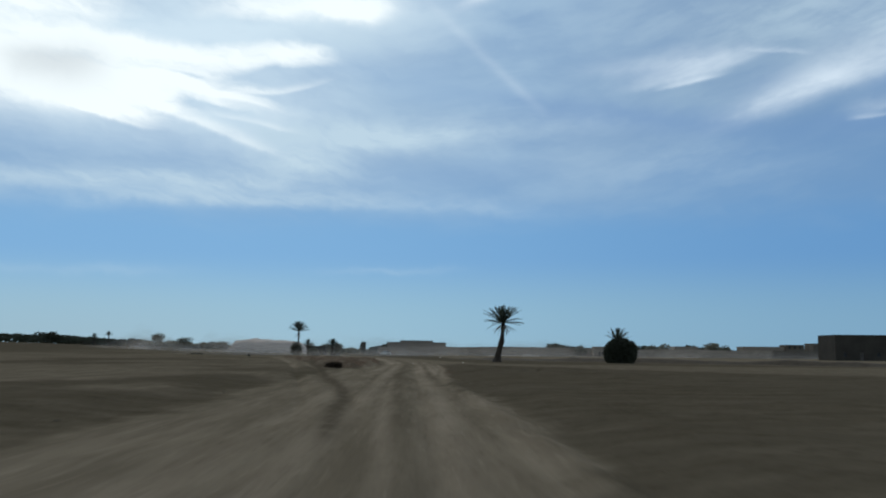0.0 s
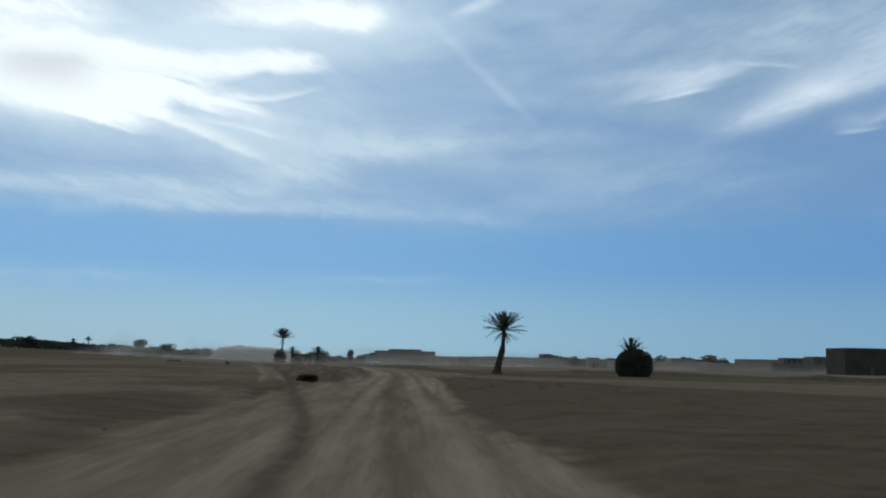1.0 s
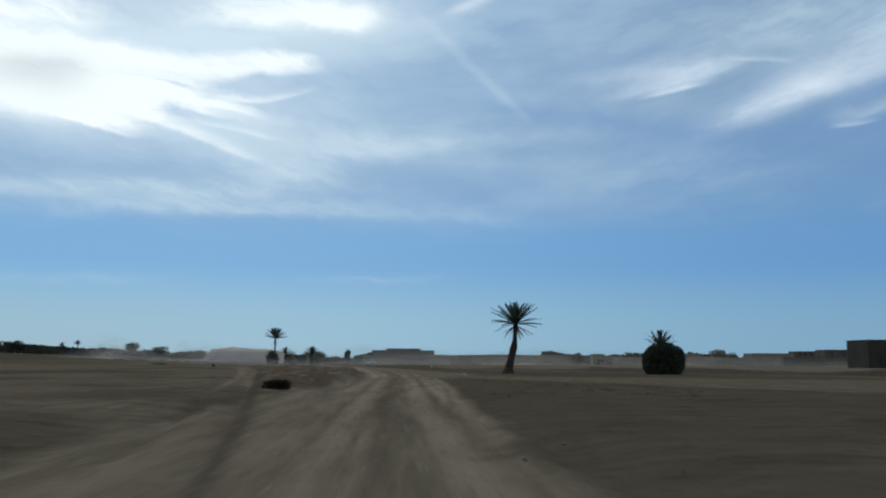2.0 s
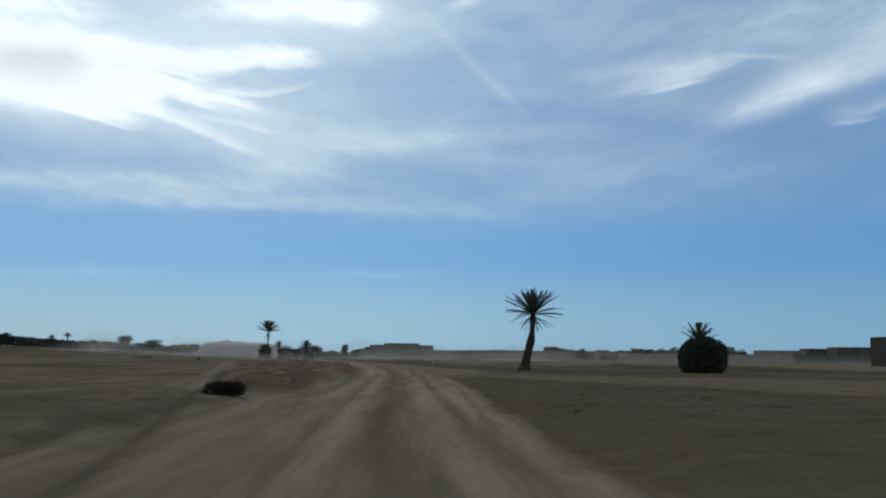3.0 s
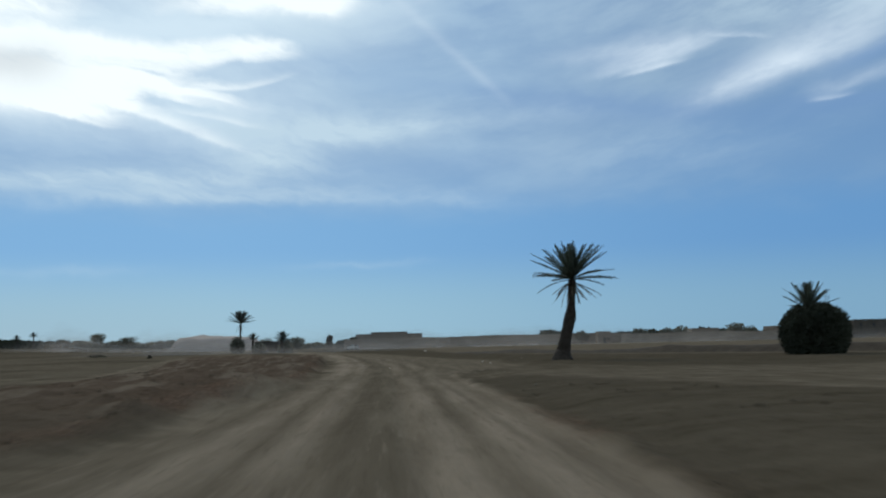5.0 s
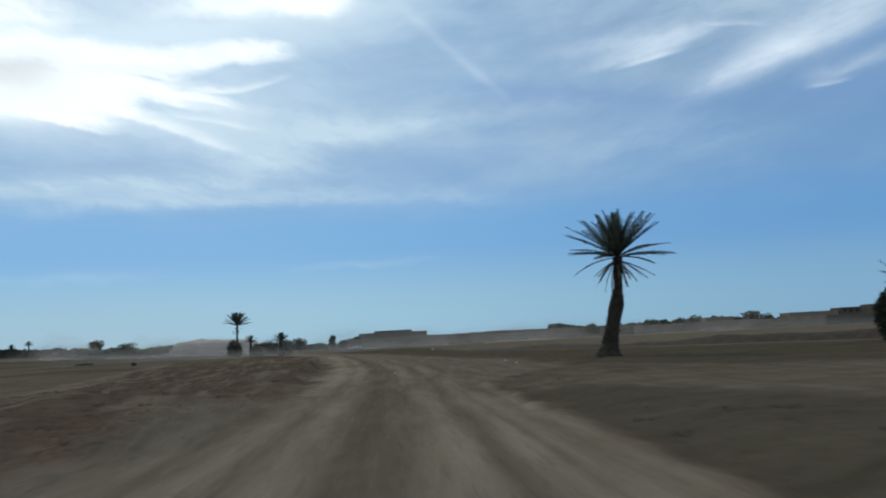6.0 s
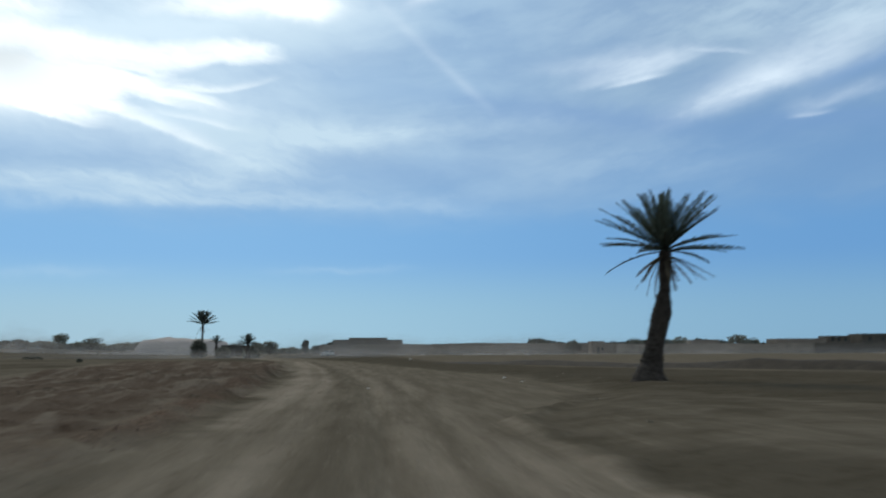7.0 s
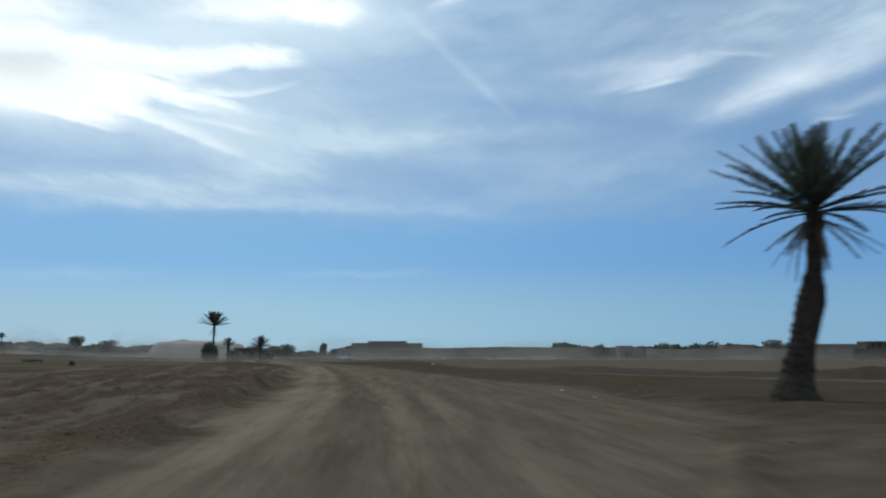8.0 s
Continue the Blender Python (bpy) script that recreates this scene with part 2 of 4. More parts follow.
# ---- materials ----
def material(name, dark, light, scale=3.0, fine=40.0, rough=0.9, bump=0.3, metal=0.0, vary=0.0, fine_part=0.35, lets=0.0):
    """A matt surface whose colour wanders between two tones at two sizes, with fine relief."""
    m = bpy.data.materials.new(name)
    m.use_nodes = True
    t = Nodes(m.node_tree)
    bsdf = m.node_tree.nodes["Principled BSDF"]
    co = m.node_tree.nodes.new("ShaderNodeTexCoord").outputs["Object"]
    a, b = t.noise(co, scale, 4, 0.6), t.noise(co, fine, 3, 0.6)
    f = t.step(t.math("ADD", t.math("MULTIPLY", a, 1 - fine_part), t.math("MULTIPLY", b, fine_part)), 0.32, 0.68)
    colour = t.mix(f, dark, light)
    if vary:
        info = m.node_tree.nodes.new("ShaderNodeObjectInfo").outputs["Random"]
        colour = t.mix(1.0, colour, t.mix(info, (1 - vary,) * 3, (1 + vary,) * 3), "MULTIPLY")
    t.link(colour, bsdf.inputs["Base Color"])
    bsdf.inputs["Roughness"].default_value, bsdf.inputs["Metallic"].default_value = rough, metal
    bsdf.inputs["Specular IOR Level"].default_value = 0.25
    if lets:
        # thin leaves let light through
        thin = m.node_tree.nodes.new("ShaderNodeBsdfTranslucent")
        mixed = m.node_tree.nodes.new("ShaderNodeMixShader")
        mixed.inputs[0].default_value = lets
        t.link(colour, thin.inputs[0]), t.link(bsdf.outputs[0], mixed.inputs[1]), t.link(thin.outputs[0], mixed.inputs[2])
        t.link(mixed.outputs[0], m.node_tree.nodes["Material Output"].inputs[0])
    if bump:
        bp = t.add("ShaderNodeBump", Strength=bump, Distance=0.03)
        t.link(b, bp.inputs["Height"]), t.link(bp.outputs[0], bsdf.inputs["Normal"])
    return m


def ground_material():
    m = bpy.data.materials.new("dry_earth")
    m.use_nodes = True
    tree = m.node_tree
    t = Nodes(tree)
    bsdf = tree.nodes["Principled BSDF"]
    co = tree.nodes.new("ShaderNodeTexCoord").outputs["Object"]

    def kept(name):
        n = tree.nodes.new("ShaderNodeAttribute")
        n.attribute_name = name
        return n.outputs["Fac"]

    big, mid, fine = t.noise(co, 0.09, 4, 0.6), t.noise(co, 0.8, 5, 0.65), t.noise(co, 9.0, 4, 0.65)
    combed = t.noise(t.map(co, scale=(1.5, 0.12, 1)), 1.0, 5, 0.6)
    tone = t.step(t.math("ADD", t.math("MULTIPLY", mid, 0.55), t.math("MULTIPLY", fine, 0.45)), 0.36, 0.64)
    soil = t.mix(tone, (0.081, 0.064, 0.043), (0.118, 0.094, 0.066))
    soil = t.mix(t.step(big, 0.4, 0.62), soil, (0.106, 0.085, 0.060))
    mottle = t.noise(t.map(co, rot=(0, 0, 18), scale=(0.35, 0.9, 1)), 1.0, 6, 0.7)
    lumps = t.noise(co, 2.6, 4, 0.7)
    soil = t.mix(t.step(mottle, 0.50, 0.66, 0.0, 0.5), soil, (0.142, 0.114, 0.081))
    soil = t.mix(t.step(mottle, 0.47, 0.34, 0.0, 0.6), soil, (0.063, 0.050, 0.032))
    soil = t.mix(t.step(lumps, 0.47, 0.36, 0.0, 0.4), soil, (0.058, 0.045, 0.029))
    red = t.mix(tone, (0.094, 0.065, 0.046), (0.148, 0.108, 0.078))
    red = t.mix(t.step(lumps, 0.46, 0.35, 0.0, 0.6), red, (0.056, 0.035, 0.022))
    packed = t.mix(t.step(combed, 0.36, 0.64), (0.152, 0.120, 0.085), (0.190, 0.151, 0.108))
    powder = t.mix(t.step(t.math("ADD", t.math("MULTIPLY", combed, 0.6), t.math("MULTIPLY", fine, 0.4)), 0.36, 0.64), (0.256, 0.200, 0.146), (0.322, 0.254, 0.187))
    scuff = t.noise(t.map(co, rot=(0, 0, 1.5), scale=(6.5, 0.42, 1)), 1.0, 5, 0.65)
    dust = t.mix(t.math("ADD", kept("lane"), t.math("MULTIPLY", t.math("SUBTRACT", combed, 0.5), 0.5), clamp=True), packed, powder)
    dust = t.mix(t.step(scuff, 0.48, 0.30, 0.0, 0.32), dust, (0.095, 0.074, 0.051))
    dust = t.mix(t.step(scuff, 0.54, 0.70, 0.0, 0.28), dust, (0.330, 0.262, 0.195))
    streaks = t.noise(t.map(co, rot=(0, 0, 6), scale=(1.4, 0.13, 1)), 1.0, 5, 0.6)
    red = t.mix(t.step(streaks, 0.46, 0.68, 0.0, 0.75), red, (0.225, 0.176, 0.130))
    crumbs = t.noise(co, 15.0, 3, 0.7)
    red = t.mix(t.step(crumbs, 0.46, 0.36, 0.0, 0.45), red, (0.055, 0.036, 0.024))
    red = t.mix(t.step(crumbs, 0.58, 0.68, 0.0, 0.40), red, (0.185, 0.118, 0.082))
    soil = t.mix(t.step(crumbs, 0.47, 0.36, 0.0, 0.35), soil, (0.055, 0.043, 0.029))
    colour = t.mix(kept("red"), soil, red)
    edge = t.math("ADD", kept("dust"), t.math("MULTIPLY", t.math("SUBTRACT", mid, 0.5), 1.1))
    colour = t.mix(t.step(edge, 0.1, 1.0), colour, dust)
    # the thrown-up clay of the edges is redder; its dark tone paints lip shading
    clay = t.mix(t.step(crumbs, 0.42, 0.60), (0.072, 0.043, 0.029), (0.190, 0.120, 0.083))
    colour = t.mix(t.math("MULTIPLY", kept("clay"), t.step(mid, 0.36, 0.62, 0.25, 0.85)), colour, clay)
    colour = t.mix(t.math("MULTIPLY", kept("rut"), t.step(mid, 0.3, 0.6, 0.5, 0.85)), colour, (0.088, 0.069, 0.049))
    # a little red taken out of the whole ground's colour
    colour = t.mix(1.0, colour, (0.952, 1.0, 1.0), "MULTIPLY")
    t.link(colour, bsdf.inputs["Base Color"])
    bsdf.inputs["Roughness"].default_value = 1.0
    bsdf.inputs["Specular IOR Level"].default_value = 0.0
    bp = t.add("ShaderNodeBump", Strength=0.9, Distance=0.07)
    t.link(t.math("ADD", fine, t.math("MULTIPLY", mid, 0.8)), bp.inputs["Height"])
    t.link(bp.outputs[0], bsdf.inputs["Normal"])
    return m


EARTH = ground_material()
BARK = material("palm_bark", (0.030, 0.024, 0.018), (0.064, 0.052, 0.041), 4.0, 22.0, 0.95, 0.5)
FROND = material("palm_leaf", (0.050, 0.066, 0.052), (0.095, 0.115, 0.085), 1.2, 9.0, 0.6, 0.0, vary=0.25, lets=0.3)
# far palm leaves, made paler to put the air's haze into their colour
FAR_FROND = material("haze_pale_palm_leaf", (0.13, 0.16, 0.145), (0.20, 0.235, 0.21), 1.2, 9.0, 0.7, 0.0, vary=0.25, lets=0.4)
DEAD = material("dry_palm_leaf", (0.07, 0.06, 0.04), (0.16, 0.13, 0.085), 1.2, 9.0, 0.8, 0.0, vary=0.2, lets=0.3)
LEAF = material("dark_leaf", (0.044, 0.050, 0.034), (0.070, 0.078, 0.052), 0.6, 5.0, 0.95, 0.0)
# far foliage: its pale grey-green paints in the haze of distance
GREY_LEAF = material("haze_pale_leaf", (0.13, 0.138, 0.105), (0.215, 0.215, 0.165), 0.3, 3.0, 0.8, 0.0, vary=0.2, lets=0.45)
WOOD = material("tree_bark", (0.05, 0.042, 0.034), (0.12, 0.10, 0.08), 2.0, 14.0, 0.95, 0.5)
TWIG = material("dry_twig", (0.030, 0.022, 0.014), (0.070, 0.052, 0.034), 3.0, 20.0, 0.95, 0.0, vary=0.3)
WEED = material("dry_weed", (0.062, 0.050, 0.033), (0.115, 0.095, 0.063), 3.0, 20.0, 0.9, 0.0, lets=0.3)
ADOBE = material("adobe_plaster", (0.20, 0.168, 0.132), (0.29, 0.247, 0.196), 0.25, 2.5, 0.95, 0.3, vary=0.2)
DARK_ADOBE = material("dark_earth_plaster", (0.08, 0.069, 0.053), (0.125, 0.108, 0.085), 0.25, 2.5, 0.95, 0.3, vary=0.15)
DARKER = material("darkest_earth_plaster", (0.035, 0.032, 0.026), (0.06, 0.054, 0.044), 0.25, 2.5, 0.95, 0.3, vary=0.15)
# plaster of the far building, paled so its colour holds the haze
HAZY_ADOBE = material("haze_pale_plaster", (0.15, 0.13, 0.105), (0.22, 0.19, 0.155), 0.25, 2.5, 0.95, 0.3, vary=0.1)
ROOF = material("flat_roof_earth", (0.07, 0.066, 0.06), (0.11, 0.10, 0.09), 0.4, 3.0, 0.95, 0.3)
DOOR = material("weathered_door", (0.06, 0.055, 0.05), (0.11, 0.10, 0.09), 1.0, 8.0, 0.7, 0.2)
DUG = material("dug_earth", (0.038, 0.030, 0.020), (0.068, 0.054, 0.037), 1.2, 9.0, 0.98, 0.5)
SAND = material("pale_spoil", (0.36, 0.31, 0.265), (0.46, 0.40, 0.35), 0.06, 0.6, 0.95, 0.4)
STONE = material("field_stone", (0.09, 0.075, 0.05), (0.20, 0.165, 0.115), 6.0, 30.0, 0.9, 0.6, vary=0.3)
CLOD = material("earth_clod", (0.075, 0.058, 0.036), (0.13, 0.10, 0.066), 5.0, 25.0, 0.95, 0.5)
RED_CLOD = material("red_clay_clod", (0.085, 0.056, 0.040), (0.170, 0.115, 0.082), 5.0, 25.0, 0.95, 0.5)
LITTER = material("pale_plastic", (0.46, 0.42, 0.34), (0.66, 0.61, 0.52), 9.0, 40.0, 0.85, 0.3)
CAR_PAINT = material("dusty_white_paint", (0.58, 0.55, 0.49), (0.78, 0.76, 0.70), 1.2, 14.0, 0.4, 0.0)
RUBBER = material("tyre_rubber", (0.02, 0.02, 0.02), (0.05, 0.047, 0.042), 5.0, 40.0, 0.85, 0.3)
STEEL = material("wheel_steel", (0.25, 0.24, 0.23), (0.42, 0.41, 0.40), 5.0, 30.0, 0.4, 0.0, metal=0.8)
LAMP_RED = material("tail_lamp_red", (0.25, 0.015, 0.012), (0.36, 0.025, 0.02), 4.0, 20.0, 0.25, 0.0)


def glass_material():
    m = bpy.data.materials.new("dark_glass")
    m.use_nodes = True
    b = m.node_tree.nodes["Principled BSDF"]
    b.inputs["Base Color"].default_value = (0.02, 0.024, 0.028, 1)
    b.inputs["Roughness"].default_value, b.inputs["Specular IOR Level"].default_value = 0.45, 0.3
    return m


GLASS = glass_material()


# ---- building helpers ----
def mesh_of(name, verts, faces, mat, smooth=False):
    me = bpy.data.meshes.new(name)
    me.from_pydata([tuple(v) for v in verts], [], [tuple(f) for f in faces])
    me.materials.append(mat)
    if smooth:
        me.shade_smooth()
    return me


def part(name, bm, mat, parent=None, label="", smooth=False):
    """One mesh object from a bmesh or a mesh, under a thing or a part."""
    if isinstance(bm, bmesh.types.BMesh):
        me = bpy.data.meshes.new(name)
        bmesh.ops.recalc_face_normals(bm, faces=bm.faces)
        bm.to_mesh(me)
        bm.free()
        me.materials.append(mat)
        if smooth:
            me.shade_smooth()
    else:
        me = bm
    ob = new(name, me)
    if parent:
        ob.parent = parent
    return tagged(ob, label) if label else ob


def box(bm, x0, x1, y0, y1, z0, z1, bevel=0.0):
    made = bmesh.ops.create_cube(bm, size=1)["verts"]
    for v in made:
        v.co = Vector((x0 + (v.co.x + 0.5) * (x1 - x0), y0 + (v.co.y + 0.5) * (y1 - y0), z0 + (v.co.z + 0.5) * (z1 - z0)))
    if bevel:
        bmesh.ops.bevel(bm, geom=list({e for v in made for e in v.link_edges}), offset=bevel, segments=2, affect="EDGES")
    return bm


def tube(points, radii, sides=8, jitter=0.0, rnd=random):
    """Vertices and faces of a tapered tube along points."""
    verts, faces = [], []
    for i, (p, r) in enumerate(zip(points, radii)):
        a, b = Vector(points[max(i - 1, 0)]), Vector(points[min(i + 1, len(points) - 1)])
        d = (b - a).normalized()
        side = d.cross(Vector((0.31, 0.95, 0.05))).normalized()
        up = side.cross(d)
        for k in range(sides):
            q = 2 * math.pi * k / sides
            rr = r * (1 + jitter * (rnd.random() - 0.5))
            verts.append(Vector(p) + (side * math.cos(q) + up * math.sin(q)) * rr)
    for i in range(len(points) - 1):
        for k in range(sides):
            m = (k + 1) % sides
            faces.append((i * sides + k, i * sides + m, (i + 1) * sides + m, (i + 1) * sides + k))
    faces.append(tuple(reversed(range(sides))))
    faces.append(tuple(range((len(points) - 1) * sides, len(points) * sides)))
    return verts, faces


def joined(pieces):
    verts, faces = [], []
    for v, f in pieces:
        n = len(verts)
        verts += list(v)
        faces += [tuple(i + n for i in q) for q in f]
    return verts, faces


def value_noise(x, y, seed=0):
    xi, yi = np.floor(x), np.floor(y)
    fx, fy = x - xi, y - yi
    fx, fy = fx * fx * (3 - 2 * fx), fy * fy * (3 - 2 * fy)

    def h(a, b):
        s = np.sin(a * 127.1 + b * 311.7 + seed * 74.7) * 43758.5453
        return s - np.floor(s)

    lo = h(xi, yi) * (1 - fx) + h(xi + 1, yi) * fx
    hi = h(xi, yi + 1) * (1 - fx) + h(xi + 1, yi + 1) * fx
    return lo * (1 - fy) + hi * fy - 0.5


def fbm(x, y, octaves=4, seed=0):
    return sum(value_noise(x * 2**k + 13 * k, y * 2**k - 7 * k, seed + k) / 2**k for k in range(octaves))


def ramp(v, lo, hi):
    q = np.clip((v - lo) / (hi - lo), 0, 1)
    return q * q * (3 - 2 * q)


# ---- the lie of the land ----
def track_right(y):
    return np.interp(y, [-50, 10, 45, 60, 72, 100, 108, 116, 132, 155, 180, 210, 400], [1.8, 1.8, 1.6, 2.2, 2.6, 2.8, 6.0, 8.2, 8.0, 5.0, 1.8, -2.5, -40])


def track_left(y):
    return np.interp(y, [-50, 0, 30, 62, 75, 95, 115, 150, 180, 210, 400], [-6.5, -6.2, -6.2, -6.0, -4.2, -3.0, -3.6, -5.5, -8.0, -11.5, -52])


def track_mid(y):
    return np.interp(y, [-50, 100, 125, 160, 210, 400], [-0.35, -0.35, -0.7, -2.6, -7, -46])


def branch(y):
    return np.interp(y, [-50, 15, 27, 38, 65, 105, 200], [-1.4, -1.7, -2.4, -3.9, -7.6, -13.5, -30])


# the line of the earth bank across the field
BANK_X, BANK_Y = [0, 8, 14, 20, 27, 33, 45, 90, 200], [205, 174, 154, 142, 131, 120, 104, 70, 45]


def masks(x, y):
    """How far a place is trodden dust, and how far it is red spoil."""
    wob = fbm(x * 0.5, y * 0.22, 4, 3) * 1.2
    r, l = track_right(y), track_left(y)
    dust = ramp(x - l + 0.7 * ramp(y, 70, 82) + wob * 1.3, -1.0, 1.6) * ramp(r + 0.15 - x + wob * np.interp(y, [40, 52, 84, 96], [1.0, 0.35, 0.35, 1.0]), np.interp(y, [40, 52, 84, 96], [-1.0, -0.6, -0.6, -1.6]), np.interp(y, [40, 52, 84, 96], [0.8, 0.45, 0.45, 1.6]))
    # a bay of pale ground where a second way joins from the right
    near = np.interp(x, [2, 3.6, 7, 14, 22, 40, 80], [101, 94, 84.5, 69, 55, 40, 25])
    far = np.interp(x, [2, 5.5, 7.5, 10, 14, 30, 60, 120], [190, 124, 112, 104, 99, 92, 86, 78])
    bay = ramp(y - near + wob * 2, -2, 3) * ramp(far - y + wob * 2, -2, 4) * ramp(x, 1.5, 3.5)
    dust = np.maximum(dust, np.interp(y, [95, 102], [0.62, 0.46]) * bay)
    # pale scraped ground inside the spoil
    dust = np.maximum(dust, 0.75 * np.exp(-(((x + 4.2 + wob) / 1.2) ** 2 + ((y - 102) / 7.0) ** 2)))
    b = np.abs(x - branch(y) + wob * 0.3)
    dust = np.maximum(dust, 0.75 * ramp(1.6 - b, 0, 1.0) * ramp(y, 50, 70))
    # the pale strip behind the earth bank
    bank = y - np.interp(x, BANK_X, BANK_Y)
    dust = np.maximum(dust, 0.8 * ramp(bank, 1.5, 4) * ramp(x, 4, 10))
    dust = np.maximum(dust, 0.85 * np.exp(-(((bank + 6) / 3.0) ** 2)) * ramp(x, 8, 14))
    # pale trampled patches over the open ground on the left
    pale = ramp(fbm(x * 0.11, y * 0.05, 3, 91), np.interp(y, [36, 52], [-0.2, -0.5]), np.interp(y, [36, 52], [0.25, 0.12])) * ramp(branch(y) - np.interp(y, [38, 46], [1.5, 0.0]) - x, 0, np.interp(y, [38, 46], [4.0, 1.5])) * ramp(x, -160, -90)
    dust = np.maximum(dust, np.interp(y, [50, 75], [0.72, 0.62]) * pale)
    side = ramp(branch(y) + 1 - x, 0, 1.5) * ramp(x - branch(y) + 10, 0, 6) * ramp(y, 50, 66) * ramp(145 - y, 0, 40)
    dust = np.maximum(dust, (0.55 + 0.5 * wob) * side)
    red = ramp(l - x + wob, -0.2, 1.2) * ramp(y, 66, 84) * ramp(210 - y, 0, 40) * ramp(x - branch(y) + 1.0, 0, 3)
    return np.clip(dust, 0, 1), np.clip(red, 0, 1)


def height(x, y):
    x, y = np.asarray(x, float), np.asarray(y, float)
    dust, red = masks(x, y)
    near = ramp(260 - np.hypot(x, y - 90), 0, 200)
    z = 0.25 * ramp(x - track_right(y), 0, 2.5) + 0.22 * ramp(track_left(y) - x, 0, 3.0)
    z = z * near + 0.25 * (1 - near)
    # ruts of the wheels along the track, and of the way that leaves to the left
    c = track_mid(y) + fbm(x * 0 + 3.3, y * 0.07, 2, 9) * 0.3
    for off, deep, wide in ((-0.72, 0.055, 0.17), (0.66, 0.06, 0.17), (-1.75, 0.03, 0.2), (1.35, 0.03, 0.16), (0.05, -0.035, 0.3)):
        z = z - near * deep * np.exp(-(((x - c - off) / wide) ** 2)) * ramp(320 - y, 0, 100)
    for off, deep in ((-0.7, 0.10), (0.7, 0.10), (0.0, -0.04)):
        z = z - near * deep * np.exp(-(((x - branch(y) - off) / 0.2) ** 2)) * ramp(y, 12, 30)
    # the thrown-up ridge on the right edge
    ridge = np.exp(-(((x - track_right(y) - 0.15) / 0.28) ** 2)) * ramp(112 - y, 0, 10)
    z = z + near * 0.15 * ridge * (0.7 + fbm(x, y * 0.8, 2, 5))
    # the crumbled lip of the spoil along the left edge
    lip = np.exp(-(((x - track_left(y) + 0.85) / 0.42) ** 2)) * ramp(y, 66, 80) * ramp(160 - y, 0, 30)
    z = z + lip * np.maximum(0, 0.10 + 0.22 * fbm(x * 1.1, y * 0.7, 3, 35))
    # furrows that cross the spoil at a slant
    slant = x + 0.33 * (y - 90) + 0.8 * fbm(x * 0.3, y * 0.2, 2, 37)
    z = z - red * near * 0.07 * np.exp(-(((np.mod(slant, 2.3) - 1.15) / 0.28) ** 2))
    # heaps of spoil on the left, rough field on the right
    heap = np.maximum(0, fbm(x * 0.16, y * 0.09, 3, 21) + 0.22)
    z = z + red * (0.62 * heap + 0.12 * fbm(x * 0.8, y * 0.55, 3, 31) + 0.15 * np.maximum(0, fbm(x * 1.6, y * 1.3, 3, 33)))
    rough = (1 - dust) * (1 - red) * near
    z = z + rough * (0.05 * fbm(x * 0.4, y * 0.3, 3, 41) + 0.045 * np.maximum(0, fbm(x * 1.5, y * 1.0, 3, 43)))
    z = z + dust * near * (0.035 * fbm(x * 1.6, y * 0.5, 4, 51) + 0.04 * fbm(x * 0.3, y * 0.12, 2, 53))
    # a low swell of ground under the brush heap
    z = z + 0.33 * np.exp(-(((x + 6.0) / 2.2) ** 2 + ((y - 62.5) / 7.0) ** 2))
    # the land rises softly to the left, far off
    z = z + 5.0 * ramp(-x, 25, 260) * ramp(y, 120, 520)
    z = z + 0.5 * fbm(x * 0.012, y * 0.012, 3, 71) * ramp(np.hypot(x, y - 90), 150, 500)
    return z


def gz(x, y):
    return float(height(np.array([x]), np.array([y]))[0])


def graded(lo, fine_lo, fine_hi, hi, step, grow):
    mid = list(np.arange(fine_lo, fine_hi, step))
    up, d, v = [], step, mid[-1]
    while v < hi:
        d *= grow
        v += d
        up.append(min(v, hi))
    down, d, v = [], step, mid[0]
    while v > lo:
        d *= grow
        v -= d
        down.append(max(v, lo))
    return np.array(down[::-1] + mid + up)


